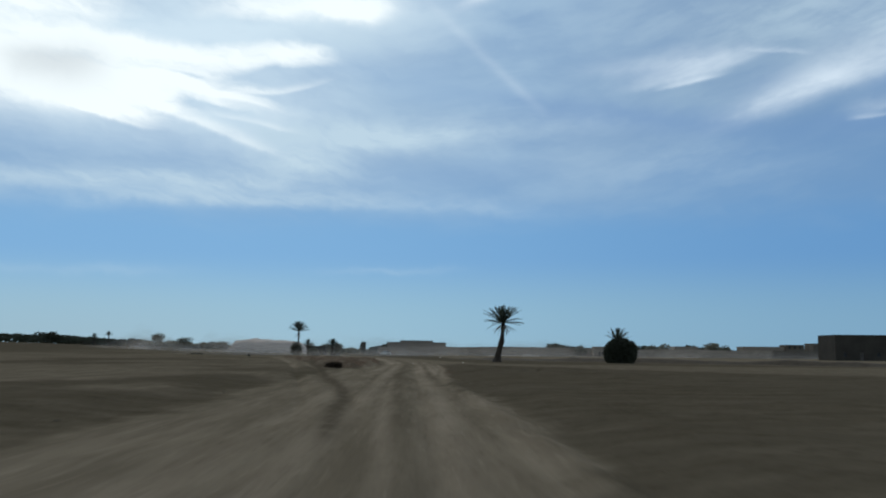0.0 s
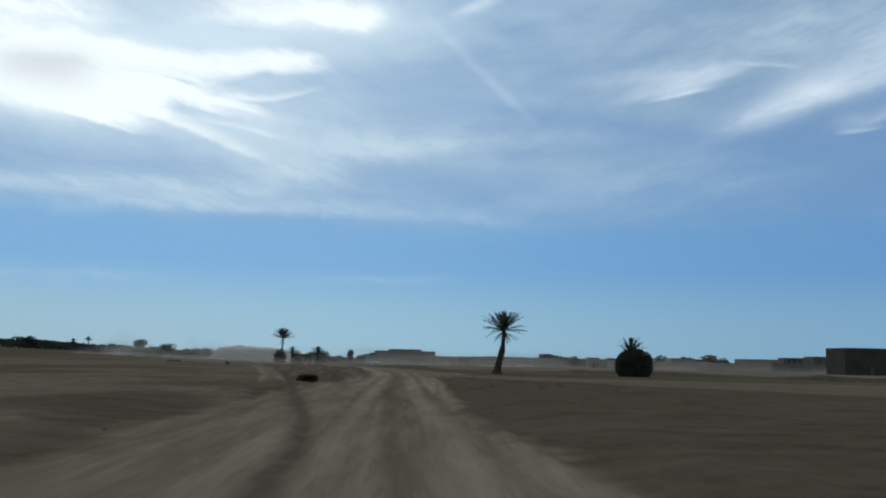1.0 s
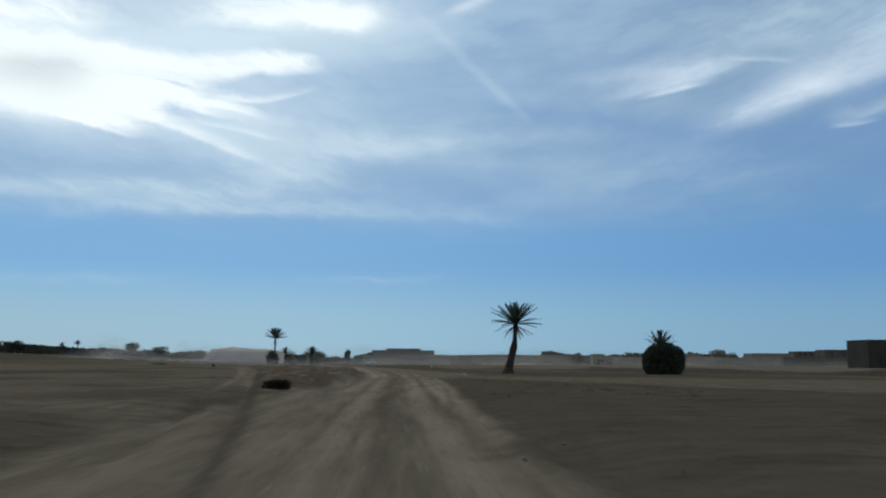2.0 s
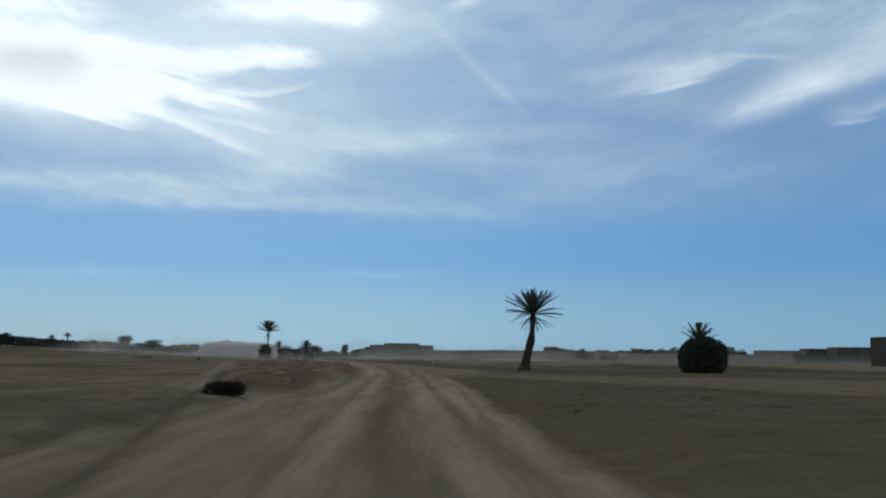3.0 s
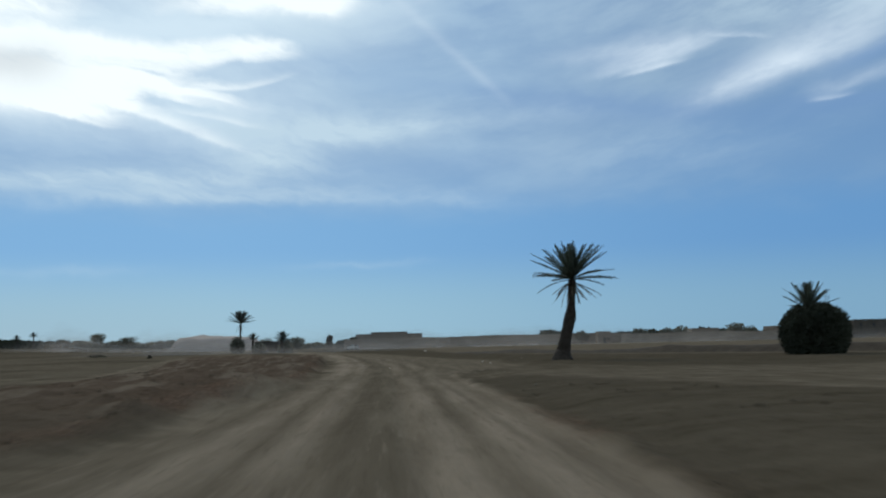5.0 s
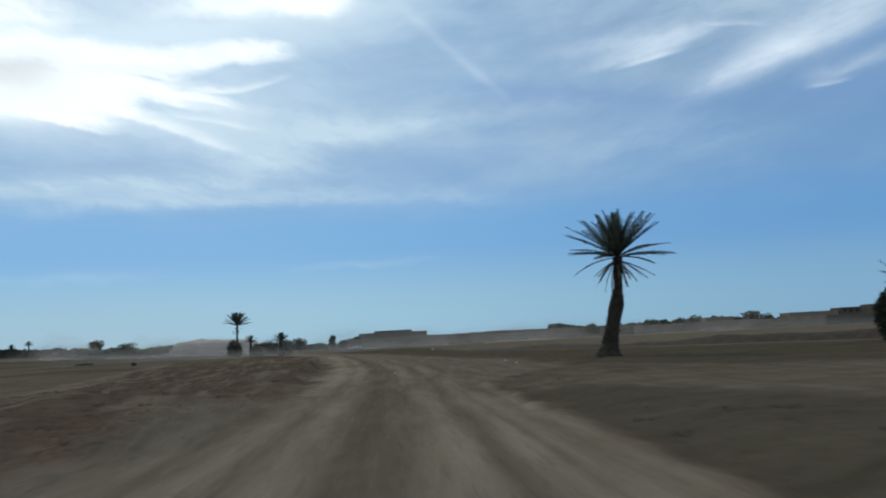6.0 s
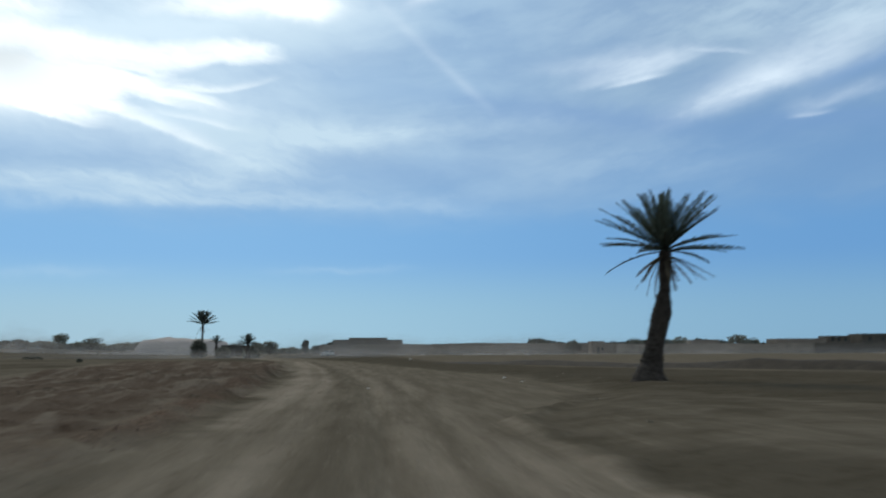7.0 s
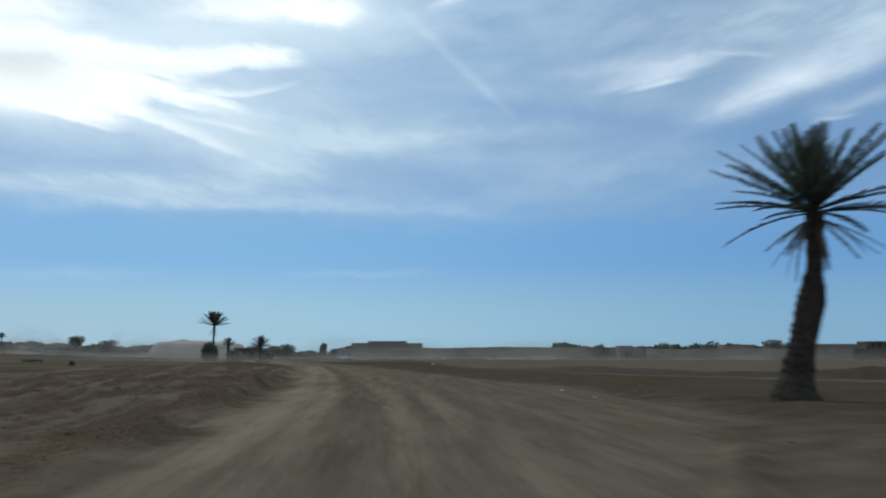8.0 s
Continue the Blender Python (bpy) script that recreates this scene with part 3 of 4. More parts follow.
def build_ground():
    xs = graded(-4200, -13, 12, 4200, 0.15, 1.07)
    ys = graded(-900, 4, 132, 4700, 0.27, 1.055)
    X, Y = np.meshgrid(xs, ys)
    x, y = X.ravel(), Y.ravel()
    z = height(x, y)
    n, m = len(xs), len(ys)
    i = (np.arange(m - 1)[:, None] * n + np.arange(n - 1)[None]).ravel()
    quads = np.stack([i, i + 1, i + n + 1, i + n], 1)
    me = bpy.data.meshes.new("ground")
    me.vertices.add(n * m)
    me.vertices.foreach_set("co", np.stack([x, y, z], 1).astype(np.float32).ravel())
    me.loops.add(quads.size)
    me.loops.foreach_set("vertex_index", quads.astype(np.int32).ravel())
    me.polygons.add(len(quads))
    me.polygons.foreach_set("loop_start", np.arange(0, quads.size, 4, dtype=np.int32))
    me.update(calc_edges=True)
    me.shade_smooth()
    dust, red = masks(x, y)
    # loose pale powder lies beside the wheel lines, and in the way that leaves to the left
    c = track_mid(y) + 0.35 + fbm(x * 0 + 7.7, y * 0.05, 2, 15) * 0.25
    lane = 0 * x
    wider = ramp(y, 52, 62) * ramp(92 - y, 0, 12)
    for off, wide, much in ((-1.45, 0.34, 1.0), (0.72, 0.45, 1.0), (1.85, 0.38, 0.8), (-2.5, 0.5, 0.75), (-4.0, 0.8, 0.3)):
        if off == 1.85:
            wide, much = wide + 0.2 * wider, much + 0.25 * wider
        much = much * np.interp(y, [93, 99], [1.0, 0.45 if off > 0 else 1.15])
        if off < -2:
            wide = wide + 0.3 * ramp(y, 95, 101)
            much = much * np.interp(y, [95, 101], [1.0, 1.5]) * np.interp(y, [36, 44, 56, 64], [1.0, 0.45, 0.45, 1.0])
        lane = np.maximum(lane, much * np.exp(-(((x - c - off) / wide) ** 2)))
    for off in (-0.55, 0.75):
        lane = np.maximum(lane, 0.8 * np.exp(-(((x - branch(y) - off) / 0.4) ** 2)) * ramp(y, 55, 75))
    # a paler line along the ridge on the right edge
    lane = np.maximum(lane, 0.7 * np.exp(-(((x - track_right(y) + 0.1) / 0.16) ** 2)) * ramp(112 - y, 0, 10))
    line = np.interp(y, [10, 14, 29, 45], [0.1, -0.1, -0.4, -0.6])
    lane = np.maximum(lane, 1.2 * np.exp(-(((x - line + 0.38) / 0.15) ** 2)) * ramp(y, 4, 10) * ramp(50 - y, 0, 8))
    lane = lane * np.interp(y, [30, 44, 54, 64, 90, 108], [0.65, 0.55, 0.65, 1.0, 1.2, 1.0])
    lane = lane * (0.75 + 0.9 * fbm(x * 0.4, y * 0.12, 3, 19))
    # the wheels have pressed the earth dark and hard in the ruts
    c = track_mid(y) + fbm(x * 0 + 3.3, y * 0.07, 2, 9) * 0.3
    rut = 0 * x
    for off, wide, much in ((-0.28, 0.40, 0.75), (1.62, 0.16, 0.45), (-1.62, 0.14, 0.4)):
        rut = np.maximum(rut, much * np.exp(-(((x - c - off) / wide) ** 2)))
    rut = rut * np.interp(y, [36, 46], [0.35, 1.0])
    line = np.interp(y, [10, 14, 29, 45], [0.1, -0.1, -0.4, -0.6])
    rut = np.maximum(rut, 0.5 * np.exp(-(((x - line) / 0.14) ** 2)) * ramp(y, 4, 10) * ramp(50 - y, 0, 8))
    # a groove drawn by dark colour alone, inside the thrown-up ridge
    rut = np.maximum(rut, 0.8 * np.exp(-(((x - track_right(y) + 0.45) / 0.13) ** 2)) * ramp(y, 50, 58) * ramp(78 - y, 0, 8))
    for off, wide in ((1.28, 0.10), (1.98, 0.10)):
        rut = np.maximum(rut, 0.7 * np.exp(-(((x - c - 0.3 - off) / wide) ** 2)) * ramp(y, 68, 76) * ramp(104 - y, 0, 10))
    rut = rut * np.interp(y, [80, 92], [1.0, 0.65])
    bend = branch(y) + np.interp(y, [25, 36, 60], [0.3, 0.9, 1.0])
    rut = np.maximum(rut, 1.6 * np.exp(-(((x - bend) / 0.21) ** 2)) * ramp(y, 10, 20) * ramp(115 - y, 0, 30))
    rut = rut * (0.8 + 0.8 * fbm(x * 0.3, y * 0.10, 3, 27)) * ramp(330 - y, 0, 150)
    # red clay of the right ridge and left lip, with the lip's shading painted in
    clay = 0.8 * np.exp(-(((x - track_right(y) - 0.25) / 0.35) ** 2)) * ramp(y, 38, 52) * ramp(92 - y, 0, 14)
    clay = np.maximum(clay, 1.2 * np.exp(-(((x - track_left(y) + 0.85) / 0.45) ** 2)) * ramp(y, 66, 78) * ramp(150 - y, 0, 30))
    clay = np.clip(clay * (0.7 + 1.2 * fbm(x * 0.7, y * 0.35, 3, 29)), 0, 1)
    for name, values in (("clay", clay), ("dust", dust), ("red", red), ("lane", np.clip(lane, 0, 1)), ("rut", np.clip(rut, 0, 1))):
        me.attributes.new(name, "FLOAT", "POINT").data.foreach_set("value", values.astype(np.float32))
    me.materials.append(EARTH)
    tagged(new("ground", me), "dry brown earth with a rutted dusty track and rough fields", "ground", kind="structure")


build_ground()


# ---- palms ----
def frond_mesh(name, length, droop, spread, mat, pairs=30, seed=0, thick=1.0):
    """A feather leaf along +x: a rib with two rows of narrow leaflets."""
    rnd = random.Random(seed)
    at = lambda s: Vector((length * s * (1 - 0.12 * droop * s), 0, length * (0.10 * s - droop * s * s)))  # noqa: E731
    pieces = [tube([at(k / 6) for k in range(7)], [0.035 * (1 - 0.85 * k / 6) for k in range(7)], 3)]
    verts, faces = [], []
    for k in range(pairs):
        s = 0.14 + 0.86 * k / (pairs - 1)
        p, d = at(s), (at(min(s + 0.03, 1.0)) - at(s - 0.03)).normalized()
        long = spread * (0.45 + 0.75 * math.sin(math.pi * min(1, 0.18 + 0.78 * s))) * rnd.uniform(0.85, 1.1)
        for side in (-1, 1):
            lean = rnd.uniform(0.75, 1.05)
            way = (d * math.cos(lean) + Vector((0, side, 0)) * math.sin(lean) + Vector((0, 0, rnd.uniform(0.05, 0.4)))).normalized()
            wide = d * rnd.uniform(0.022, 0.036) * thick
            n = len(verts)
            sag = Vector((0, 0, -0.12 * long))
            verts += [p - wide * 0.6, p + wide * 0.6, p + way * long * 0.6 + wide, p + way * long + sag, p + way * long * 0.6 - wide]
            faces.append((n, n + 1, n + 2, n + 3, n + 4))
    pieces.append((verts, faces))
    return mesh_of(name, *joined(pieces), mat)


def make_palm(x, y, trunk_line, trunk_radii, crown, fronds, dead, label, seed, high_bias=0.0, size=1.0, thick=1.0, leaf=FROND, low_grow=0.66, heart=0.5, spears=0):
    """A date palm. trunk_line: points from its foot; crown: length of the leaves; fronds, dead: how many."""
    rnd = random.Random(seed)
    palm = new("date_palm")
    palm.location = (x, y, gz(x, y) - 0.16)
    tagged(palm, label, "palm tree")
    # trunk with the rough stubs of old leaves
    line, rad = [], []
    n, n_flare = 36 if len(trunk_line) > 5 else 26, trunk_radii[0] > 0.7
    for k in range(n + 1):
        s = k / n * (len(trunk_line) - 1)
        i = min(int(s), len(trunk_line) - 2)
        q = s - i
        q2 = q * q * (3 - 2 * q)
        line.append(Vector(trunk_line[i]).lerp(Vector(trunk_line[i + 1]), q))
        rad.append(trunk_radii[i] * (1 - q2) + trunk_radii[i + 1] * q2)
    pieces = [tube(line, rad, 16, 0.07 if n_flare else 0.16, rnd)]
    for k in range(13 if n_flare else 3, n):
        ring = 9
        for j in range(ring):
            a = 2 * math.pi * (j + 0.5 * (k % 2)) / ring + rnd.uniform(-0.2, 0.2)
            out = Vector((math.cos(a), math.sin(a), 0))
            p = line[k] + out * rad[k] * 0.94 + Vector((0, 0, rnd.uniform(-0.08, 0.08)))
            w, h, d = 0.09 * size * rnd.uniform(0.7, 1.2), 0.16 * size, rnd.uniform(0.01, 0.065) * size
            side = Vector((-out.y, out.x, 0)) * w
            tip = p + out * d + Vector((0, 0, h))
            pieces.append(([p - side, p + side, tip + side * 0.6, tip - side * 0.6, p + Vector((0, 0, h * 1.1))], [(0, 1, 2, 3), (3, 2, 4), (0, 3, 4), (1, 4, 2)]))
    part("trunk", mesh_of("trunk", *joined(pieces), BARK), BARK, palm, "rough brown trunk with old leaf stubs")
    top = line[-1]
    kinds = [frond_mesh("frond", crown, d, 0.25 * size, leaf, 38, seed + i, thick * 0.9) for i, d in enumerate((0.02, 0.08, 0.16, 0.28))]
    dry = [frond_mesh("dry_frond", crown * 0.72, d, 0.12 * size, DEAD, 24, seed + 9 + i) for i, d in enumerate((0.12, 0.3))]
    for k in range(fronds):
        s = (k + 0.5) / fronds
        rise = 88 - (93 - high_bias) * s**1.2 + rnd.uniform(-7, 7)
        turn = k * 137.5 + rnd.uniform(-14, 14)
        kind = kinds[0 if rise > 55 else 1 if rise > 20 else 2 if rise > -5 else 3]
        grow = (low_grow + (1.04 - low_grow) * min(1, s * 1.6)) * rnd.uniform(0.9, 1.06)
        f = part("frond", kind, FROND, palm)
        f.matrix_basis = pose(top.x, top.y, top.z + heart * size * (1 - s), 0, 0, turn) @ pose(0, 0, 0, rnd.uniform(-25, 25), -rise, 0) @ Matrix.Diagonal((grow, grow, grow, 1))
    for k in range(spears):
        # the young leaves that stand upright in the heart of the crown
        grow = rnd.uniform(0.48, 0.64)
        f = part("frond", kinds[0], FROND, palm)
        f.matrix_basis = pose(top.x, top.y, top.z + 0.2 * size, 0, 0, k * 137.5) @ pose(0, 0, 0, rnd.uniform(-90, 90), -rnd.uniform(66, 90), 0) @ Matrix.Diagonal((grow, grow, grow, 1))
    for k in range(dead):
        rise = rnd.uniform(-62, -14)
        grow = rnd.uniform(0.7, 1.05)
        f = part("dry_frond", dry[k % 2], DEAD, palm, "withered hanging leaf")
        f.matrix_basis = pose(top.x, top.y, top.z - 0.12 * size, 0, 0, k * 360 / max(dead, 1) + rnd.uniform(-20, 20)) @ pose(0, 0, 0, rnd.uniform(-30, 30), -rise, 0) @ Matrix.Diagonal((grow, grow, grow, 1))
    return palm


make_palm(10.87, 116.2, [(-0.08, 0, 0), (-0.07, 0, 0.25), (-0.04, 0, 0.5), (0.02, 0, 0.75), (0.08, 0, 1.05), (0.25, 0, 1.8), (0.50, 0, 2.75), (0.56, 0, 3.05), (0.63, 0, 3.6), (0.70, 0, 5.12)],
          [0.82, 0.66, 0.53, 0.44, 0.37, 0.33, 0.37, 0.28, 0.20, 0.25], 2.74, 78, 17, "tall date palm with rough trunk and spiky dark green crown", 5,
          high_bias=1, low_grow=0.56, heart=0.25, spears=24)


def blades(n, centre, radii, size, rnd, shell=0.55, thin=0.28, flat_base=True):
    """n leaf blades in a ragged round cloud, each a pointed quad turned outwards."""
    verts, faces = [], []
    for _ in range(n):
        d = Vector((rnd.gauss(0, 1), rnd.gauss(0, 1), rnd.gauss(0, 1))).normalized()
        if flat_base and d.z < 0:
            n_out = math.hypot(d.x, d.y) + 1e-6
            d = Vector((d.x / n_out ** 0.35, d.y / n_out ** 0.35, d.z))
        r = shell + (1 - shell) * rnd.random() ** 0.6
        p = Vector((d.x * radii[0] * r, d.y * radii[1] * r, d.z * radii[2] * r)) + Vector(centre)
        way = (d + Vector((rnd.uniform(-1, 1), rnd.uniform(-1, 1), rnd.uniform(-0.5, 1))) * 0.8).normalized()
        side = way.cross(Vector((rnd.uniform(-1, 1), rnd.uniform(-1, 1), rnd.uniform(-1, 1)))).normalized()
        l = size * rnd.uniform(0.6, 1.3)
        k = len(verts)
        verts += [p, p + way * l * 0.5 + side * l * thin, p + way * l, p + way * l * 0.5 - side * l * thin]
        faces.append((k, k + 1, k + 2, k + 3))
    return verts, faces


def make_bush(x, y, radii, n, size, mat, label, seed, name="bush", cores=10):
    """A dense round bush: short stems and a thick coat of leaves round lumps of foliage."""
    rnd = random.Random(seed)
    bush = new(name)
    bush.location = (x, y, gz(x, y) - 0.05)
    tagged(bush, label, "bush")
    stems = []
    for k in range(7):
        a = k * 0.9 + rnd.uniform(-0.2, 0.2)
        tip = (math.cos(a) * radii[0] * 0.5, math.sin(a) * radii[1] * 0.5, radii[2] * rnd.uniform(0.9, 1.3))
        stems.append(tube([(math.cos(a) * 0.12, math.sin(a) * 0.12, 0), (tip[0] * 0.4, tip[1] * 0.4, tip[2] * 0.45), tip], [0.07, 0.05, 0.015], 5))
    part("stems", mesh_of("stems", *joined(stems), WOOD), WOOD, bush)
    pieces = [blades(n * 2 // 3, (0, 0, radii[2] * 0.43), (radii[0] * 0.97, radii[1] * 0.97, radii[2] * 0.55), size, rnd, 0.5)]
    pieces = [(
        [Vector((v.x, v.y, max(v.z, 0.03))) for v in pieces[0][0]], pieces[0][1])]
    for k in range(cores):
        a, h = k * 2.4, rnd.uniform(0.2, 0.72)
        w = math.sqrt(max(0.05, 1 - ((h - 0.40) / 0.55) ** 2)) * 0.70
        c = (math.cos(a) * radii[0] * w, math.sin(a) * radii[1] * w, radii[2] * h * 1.05)
        v, f = blades(n // 3 // cores, c, (radii[0] * 0.32, radii[1] * 0.32, radii[2] * 0.22), size, rnd, 0.3, flat_base=False)
        pieces.append(([Vector((q.x, q.y, max(q.z, 0.03))) for q in v], f))
    part("foliage", mesh_of("foliage", *joined(pieces), mat), mat, bush)
    return bush


# the young palm that stands out of a dark round bush
make_bush(26.3, 114.8, (2.12, 2.05, 3.25), 26000, 0.17, LEAF, "dense dark round bush round a young palm", 11, cores=16)
make_palm(26.1, 114.8, [(0, 0, 0), (0.0, 0, 1.2), (-0.1, 0, 2.3), (-0.1, 0, 2.75)], [0.34, 0.28, 0.24, 0.26], 1.85, 42, 6, "young date palm growing out of a dark bush", 17, high_bias=24, size=0.75)

# the palm far down the track with shrubs at its foot
make_palm(-36.4, 293, [(0, 0, 0), (0.1, 0, 2.0), (0.0, 0, 4.5), (0.1, 0, 7.5)], [0.40, 0.24, 0.2, 0.22], 3.45, 84, 5, "slender far date palm above shrubs", 23, high_bias=16, thick=7.5, leaf=FAR_FROND)
make_palm(-33.6, 295, [(0, 0, 0), (0, 0, 1.5), (0.1, 0, 3.4)], [0.35, 0.26, 0.26], 1.7, 40, 4, "small date palm beside a taller one", 29, high_bias=25, size=0.7, thick=7, leaf=FAR_FROND)
make_bush(-36.8, 291, (1.6, 1.6, 3.9), 1100, 0.6, GREY_LEAF, "haze-pale shrub at the foot of a palm", 31)
make_bush(-31.0, 288, (1.5, 1.4, 2.2), 700, 0.6, GREY_LEAF, "low haze-pale shrub beside a palm", 32)
make_palm(-24.0, 275, [(0, 0, 0), (0, 0, 1.4), (0.1, 0, 3.1)], [0.5, 0.4, 0.36], 2.2, 60, 12, "short bushy date palm with haze-pale leaves", 37, high_bias=0, size=0.8, thick=7, leaf=FAR_FROND)
# two small palms that stand up out of the dark tree belt
make_palm(-163.7, 498, [(0, 0, 0), (0.1, 0, 3.0), (0, 0, 5.9)], [0.36, 0.26, 0.26], 2.0, 44, 4, "far dark date palm above a tree belt", 41, high_bias=0, size=0.9, thick=8)
make_palm(-172, 500, [(0, 0, 0), (0.1, 0, 2.2), (0, 0, 4.5)], [0.36, 0.26, 0.26], 1.9, 40, 4, "short far date palm above a tree belt", 43, high_bias=0, size=0.9, thick=8)
make_bush(-35.4, 200, (0.35, 0.35, 0.5), 220, 0.15, LEAF, "tiny dark shrub on open ground", 33, cores=4)
make_bush(-58.5, 250, (2.0, 0.7, 0.45), 400, 0.2, LEAF, "low dark shrub on open ground", 34, cores=5)
make_bush(-23.4, 276, (1.5, 1.4, 2.2), 700, 0.6, GREY_LEAF, "haze-pale shrub against a short palm", 38)


# ---- the low earth bank across the field on the right ----
def build_bank():
    rnd = random.Random(61)
    verts, faces = [], []
    line = np.arange(7.0, 190.0, 0.7)
    ys = np.interp(line, BANK_X, BANK_Y)
    ys = np.convolve(np.pad(ys, 8, mode="edge"), np.ones(17) / 17, "valid")
    prof = ((-1.7, -0.1), (-1.2, 0.14), (-0.7, 0.55), (-0.25, 0.92), (0.25, 1.0), (0.8, 0.6), (1.5, 0.18), (2.2, -0.1))
    for k, (x, y) in enumerate(zip(line, ys)):
        tall = 0.50 * (0.85 + 0.7 * float(fbm(np.array([x * 0.25]), np.array([3.0]), 3, 62)[0])) * min(1.0, (x - 6.5) / 6)
        for off, up in prof:
            px, py = x + 0.55 * off, y + 0.85 * off
            verts.append((px + rnd.uniform(-0.06, 0.06), py + rnd.uniform(-0.06, 0.06), gz(px, py) + tall * up * rnd.uniform(0.92, 1.08) - 0.02))
    n = len(prof)
    faces = [(i * n + j, (i + 1) * n + j, (i + 1) * n + j + 1, i * n + j + 1) for i in range(len(line) - 1) for j in range(n - 1)]
    tagged(new("earth_bank", mesh_of("earth_bank", verts, faces, DUG, True)), "low dark bank of dug earth across the field", "earth bank")


build_bank()


# ---- far trees ----
def make_tree(x, y, h, w, mat, label, seed, slim=False):
    rnd = random.Random(seed)
    tree = new("tree")
    tree.location = (x, y, gz(x, y) - 0.1)
    tagged(tree, label, "tree")
    th = h * (0.22 if slim else 0.32)
    pieces = [tube([(0, 0, 0), (rnd.uniform(-0.2, 0.2), 0, th * 0.6), (rnd.uniform(-0.3, 0.3), 0, h * 0.62)], [0.045 * h, 0.032 * h, 0.012 * h], 7)]
    tips = []
    for k in range(7):
        a, s = k * 2.4, rnd.uniform(0.35, 0.8)
        tip = Vector((math.cos(a) * w * s * 0.5, math.sin(a) * w * s * 0.5, h * rnd.uniform(0.34, 0.86)))
        tips.append(tip)
        pieces.append(tube([(0, 0, th * rnd.uniform(0.7, 1.2)), tip * 0.6 + Vector((0, 0, 0.1 * h)), tip], [0.018 * h, 0.012 * h, 0.004 * h], 5))
    part("trunk", mesh_of("trunk", *joined(pieces), WOOD), WOOD, tree)
    crown = []
    for tip in tips:
        crown.append(blades(110, tip, (w * 0.30, w * 0.30, h * 0.18), 0.05 * h + 0.3, rnd, 0.1, 0.45, False))
    crown.append(blades(420, (0, 0, h * 0.54), (w * 0.44, w * 0.44, h * 0.44), 0.05 * h + 0.3, rnd, 0.3, 0.4, False))
    part("crown", mesh_of("crown", *joined(crown), mat), mat, tree)
    return tree


for i, (x, y, h, w) in enumerate([
    (-166, 600, 8.2, 8.0), (-149, 600, 6.8, 9.5), (-132, 605, 4.8, 7), (-124, 600, 5.2, 9), (-110, 610, 4.2, 8),
    (-196, 500, 6.2, 6), (-152, 500, 4.4, 6), (-210, 520, 6.2, 8),
    (-62, 480, 5.0, 7), (-54, 485, 5.5, 8), (-45, 470, 5.0, 7), (-40, 480, 6.0, 6),
]):
    make_tree(x, y, h, w, GREY_LEAF if x > -130 or y > 590 else LEAF, "far haze-pale tree with a rounded crown" if x > -130 or y > 590 else "far dark tree standing above a hedge", 100 + i)
for i, (x, y, h, w) in enumerate([(126, 380, 6.2, 7), (106, 382, 5.6, 6), (90, 380, 5.2, 5), (133, 384, 5.2, 5), (99, 376, 4.8, 5), (165, 395, 5.9, 6), (73, 395, 4.8, 4)]):
    make_tree(x, y, h, w, GREY_LEAF, "haze-pale tree among flat-roofed houses", 140 + i)
make_tree(-32, 594, 8.2, 3.0, LEAF, "slim upright dark tree far down the track", 160, slim=True)


def hedge(x0, y0, x1, y1, tall, deep, n, mat, label, seed):
    """A long belt of far foliage, nobody could count its plants."""
    rnd = random.Random(seed)
    verts, faces = [], []
    along = np.array([rnd.random() for _ in range(n)])
    xs, ys = x0 + (x1 - x0) * along, y0 + (y1 - y0) * along + np.array([rnd.uniform(-deep, deep) for _ in range(n)])
    tops = tall * (0.84 + 0.5 * fbm(along * abs(x1 - x0) / 9.0, along * 0 + seed, 3))
    for x, y, top, ground in zip(xs, ys, tops, height(xs, ys)):
        z = ground + top * rnd.random() ** 0.7
        r = rnd.uniform(0.5, 1.1)
        a = rnd.uniform(-0.9, 0.9)
        u, v = Vector((math.cos(a), math.sin(a), rnd.uniform(-0.4, 0.4))) * r, Vector((rnd.uniform(-0.3, 0.3), rnd.uniform(-0.5, 0.5), 1)) * r * 0.8
        p, k = Vector((x, y, z)), len(verts)
        verts += [p - u, p - v, p + u, p + v]
        faces.append((k, k + 1, k + 2, k + 3))
    tagged(new("treeline", mesh_of("treeline", verts, faces, mat)), label, "trees", kind="stuff")


hedge(-420, 520, -150, 505, 4.2, 5, 7500, LEAF, "dark far belt of trees along rising ground", 3)
hedge(-240, 640, -40, 640, 3.8, 6, 5200, GREY_LEAF, "haze-pale far belt of trees", 4)
hedge(-60, 620, 60, 640, 4.0, 6, 1800, GREY_LEAF, "haze-pale belt of trees beside far houses", 5)
hedge(-26, 560, -15.5, 560, 6.2, 3, 500, LEAF, "dark clump of trees beside a far house", 7)
hedge(64, 430, 420, 425, 4.6, 5, 7400, LEAF, "dusty belt of trees behind flat-roofed houses", 6)


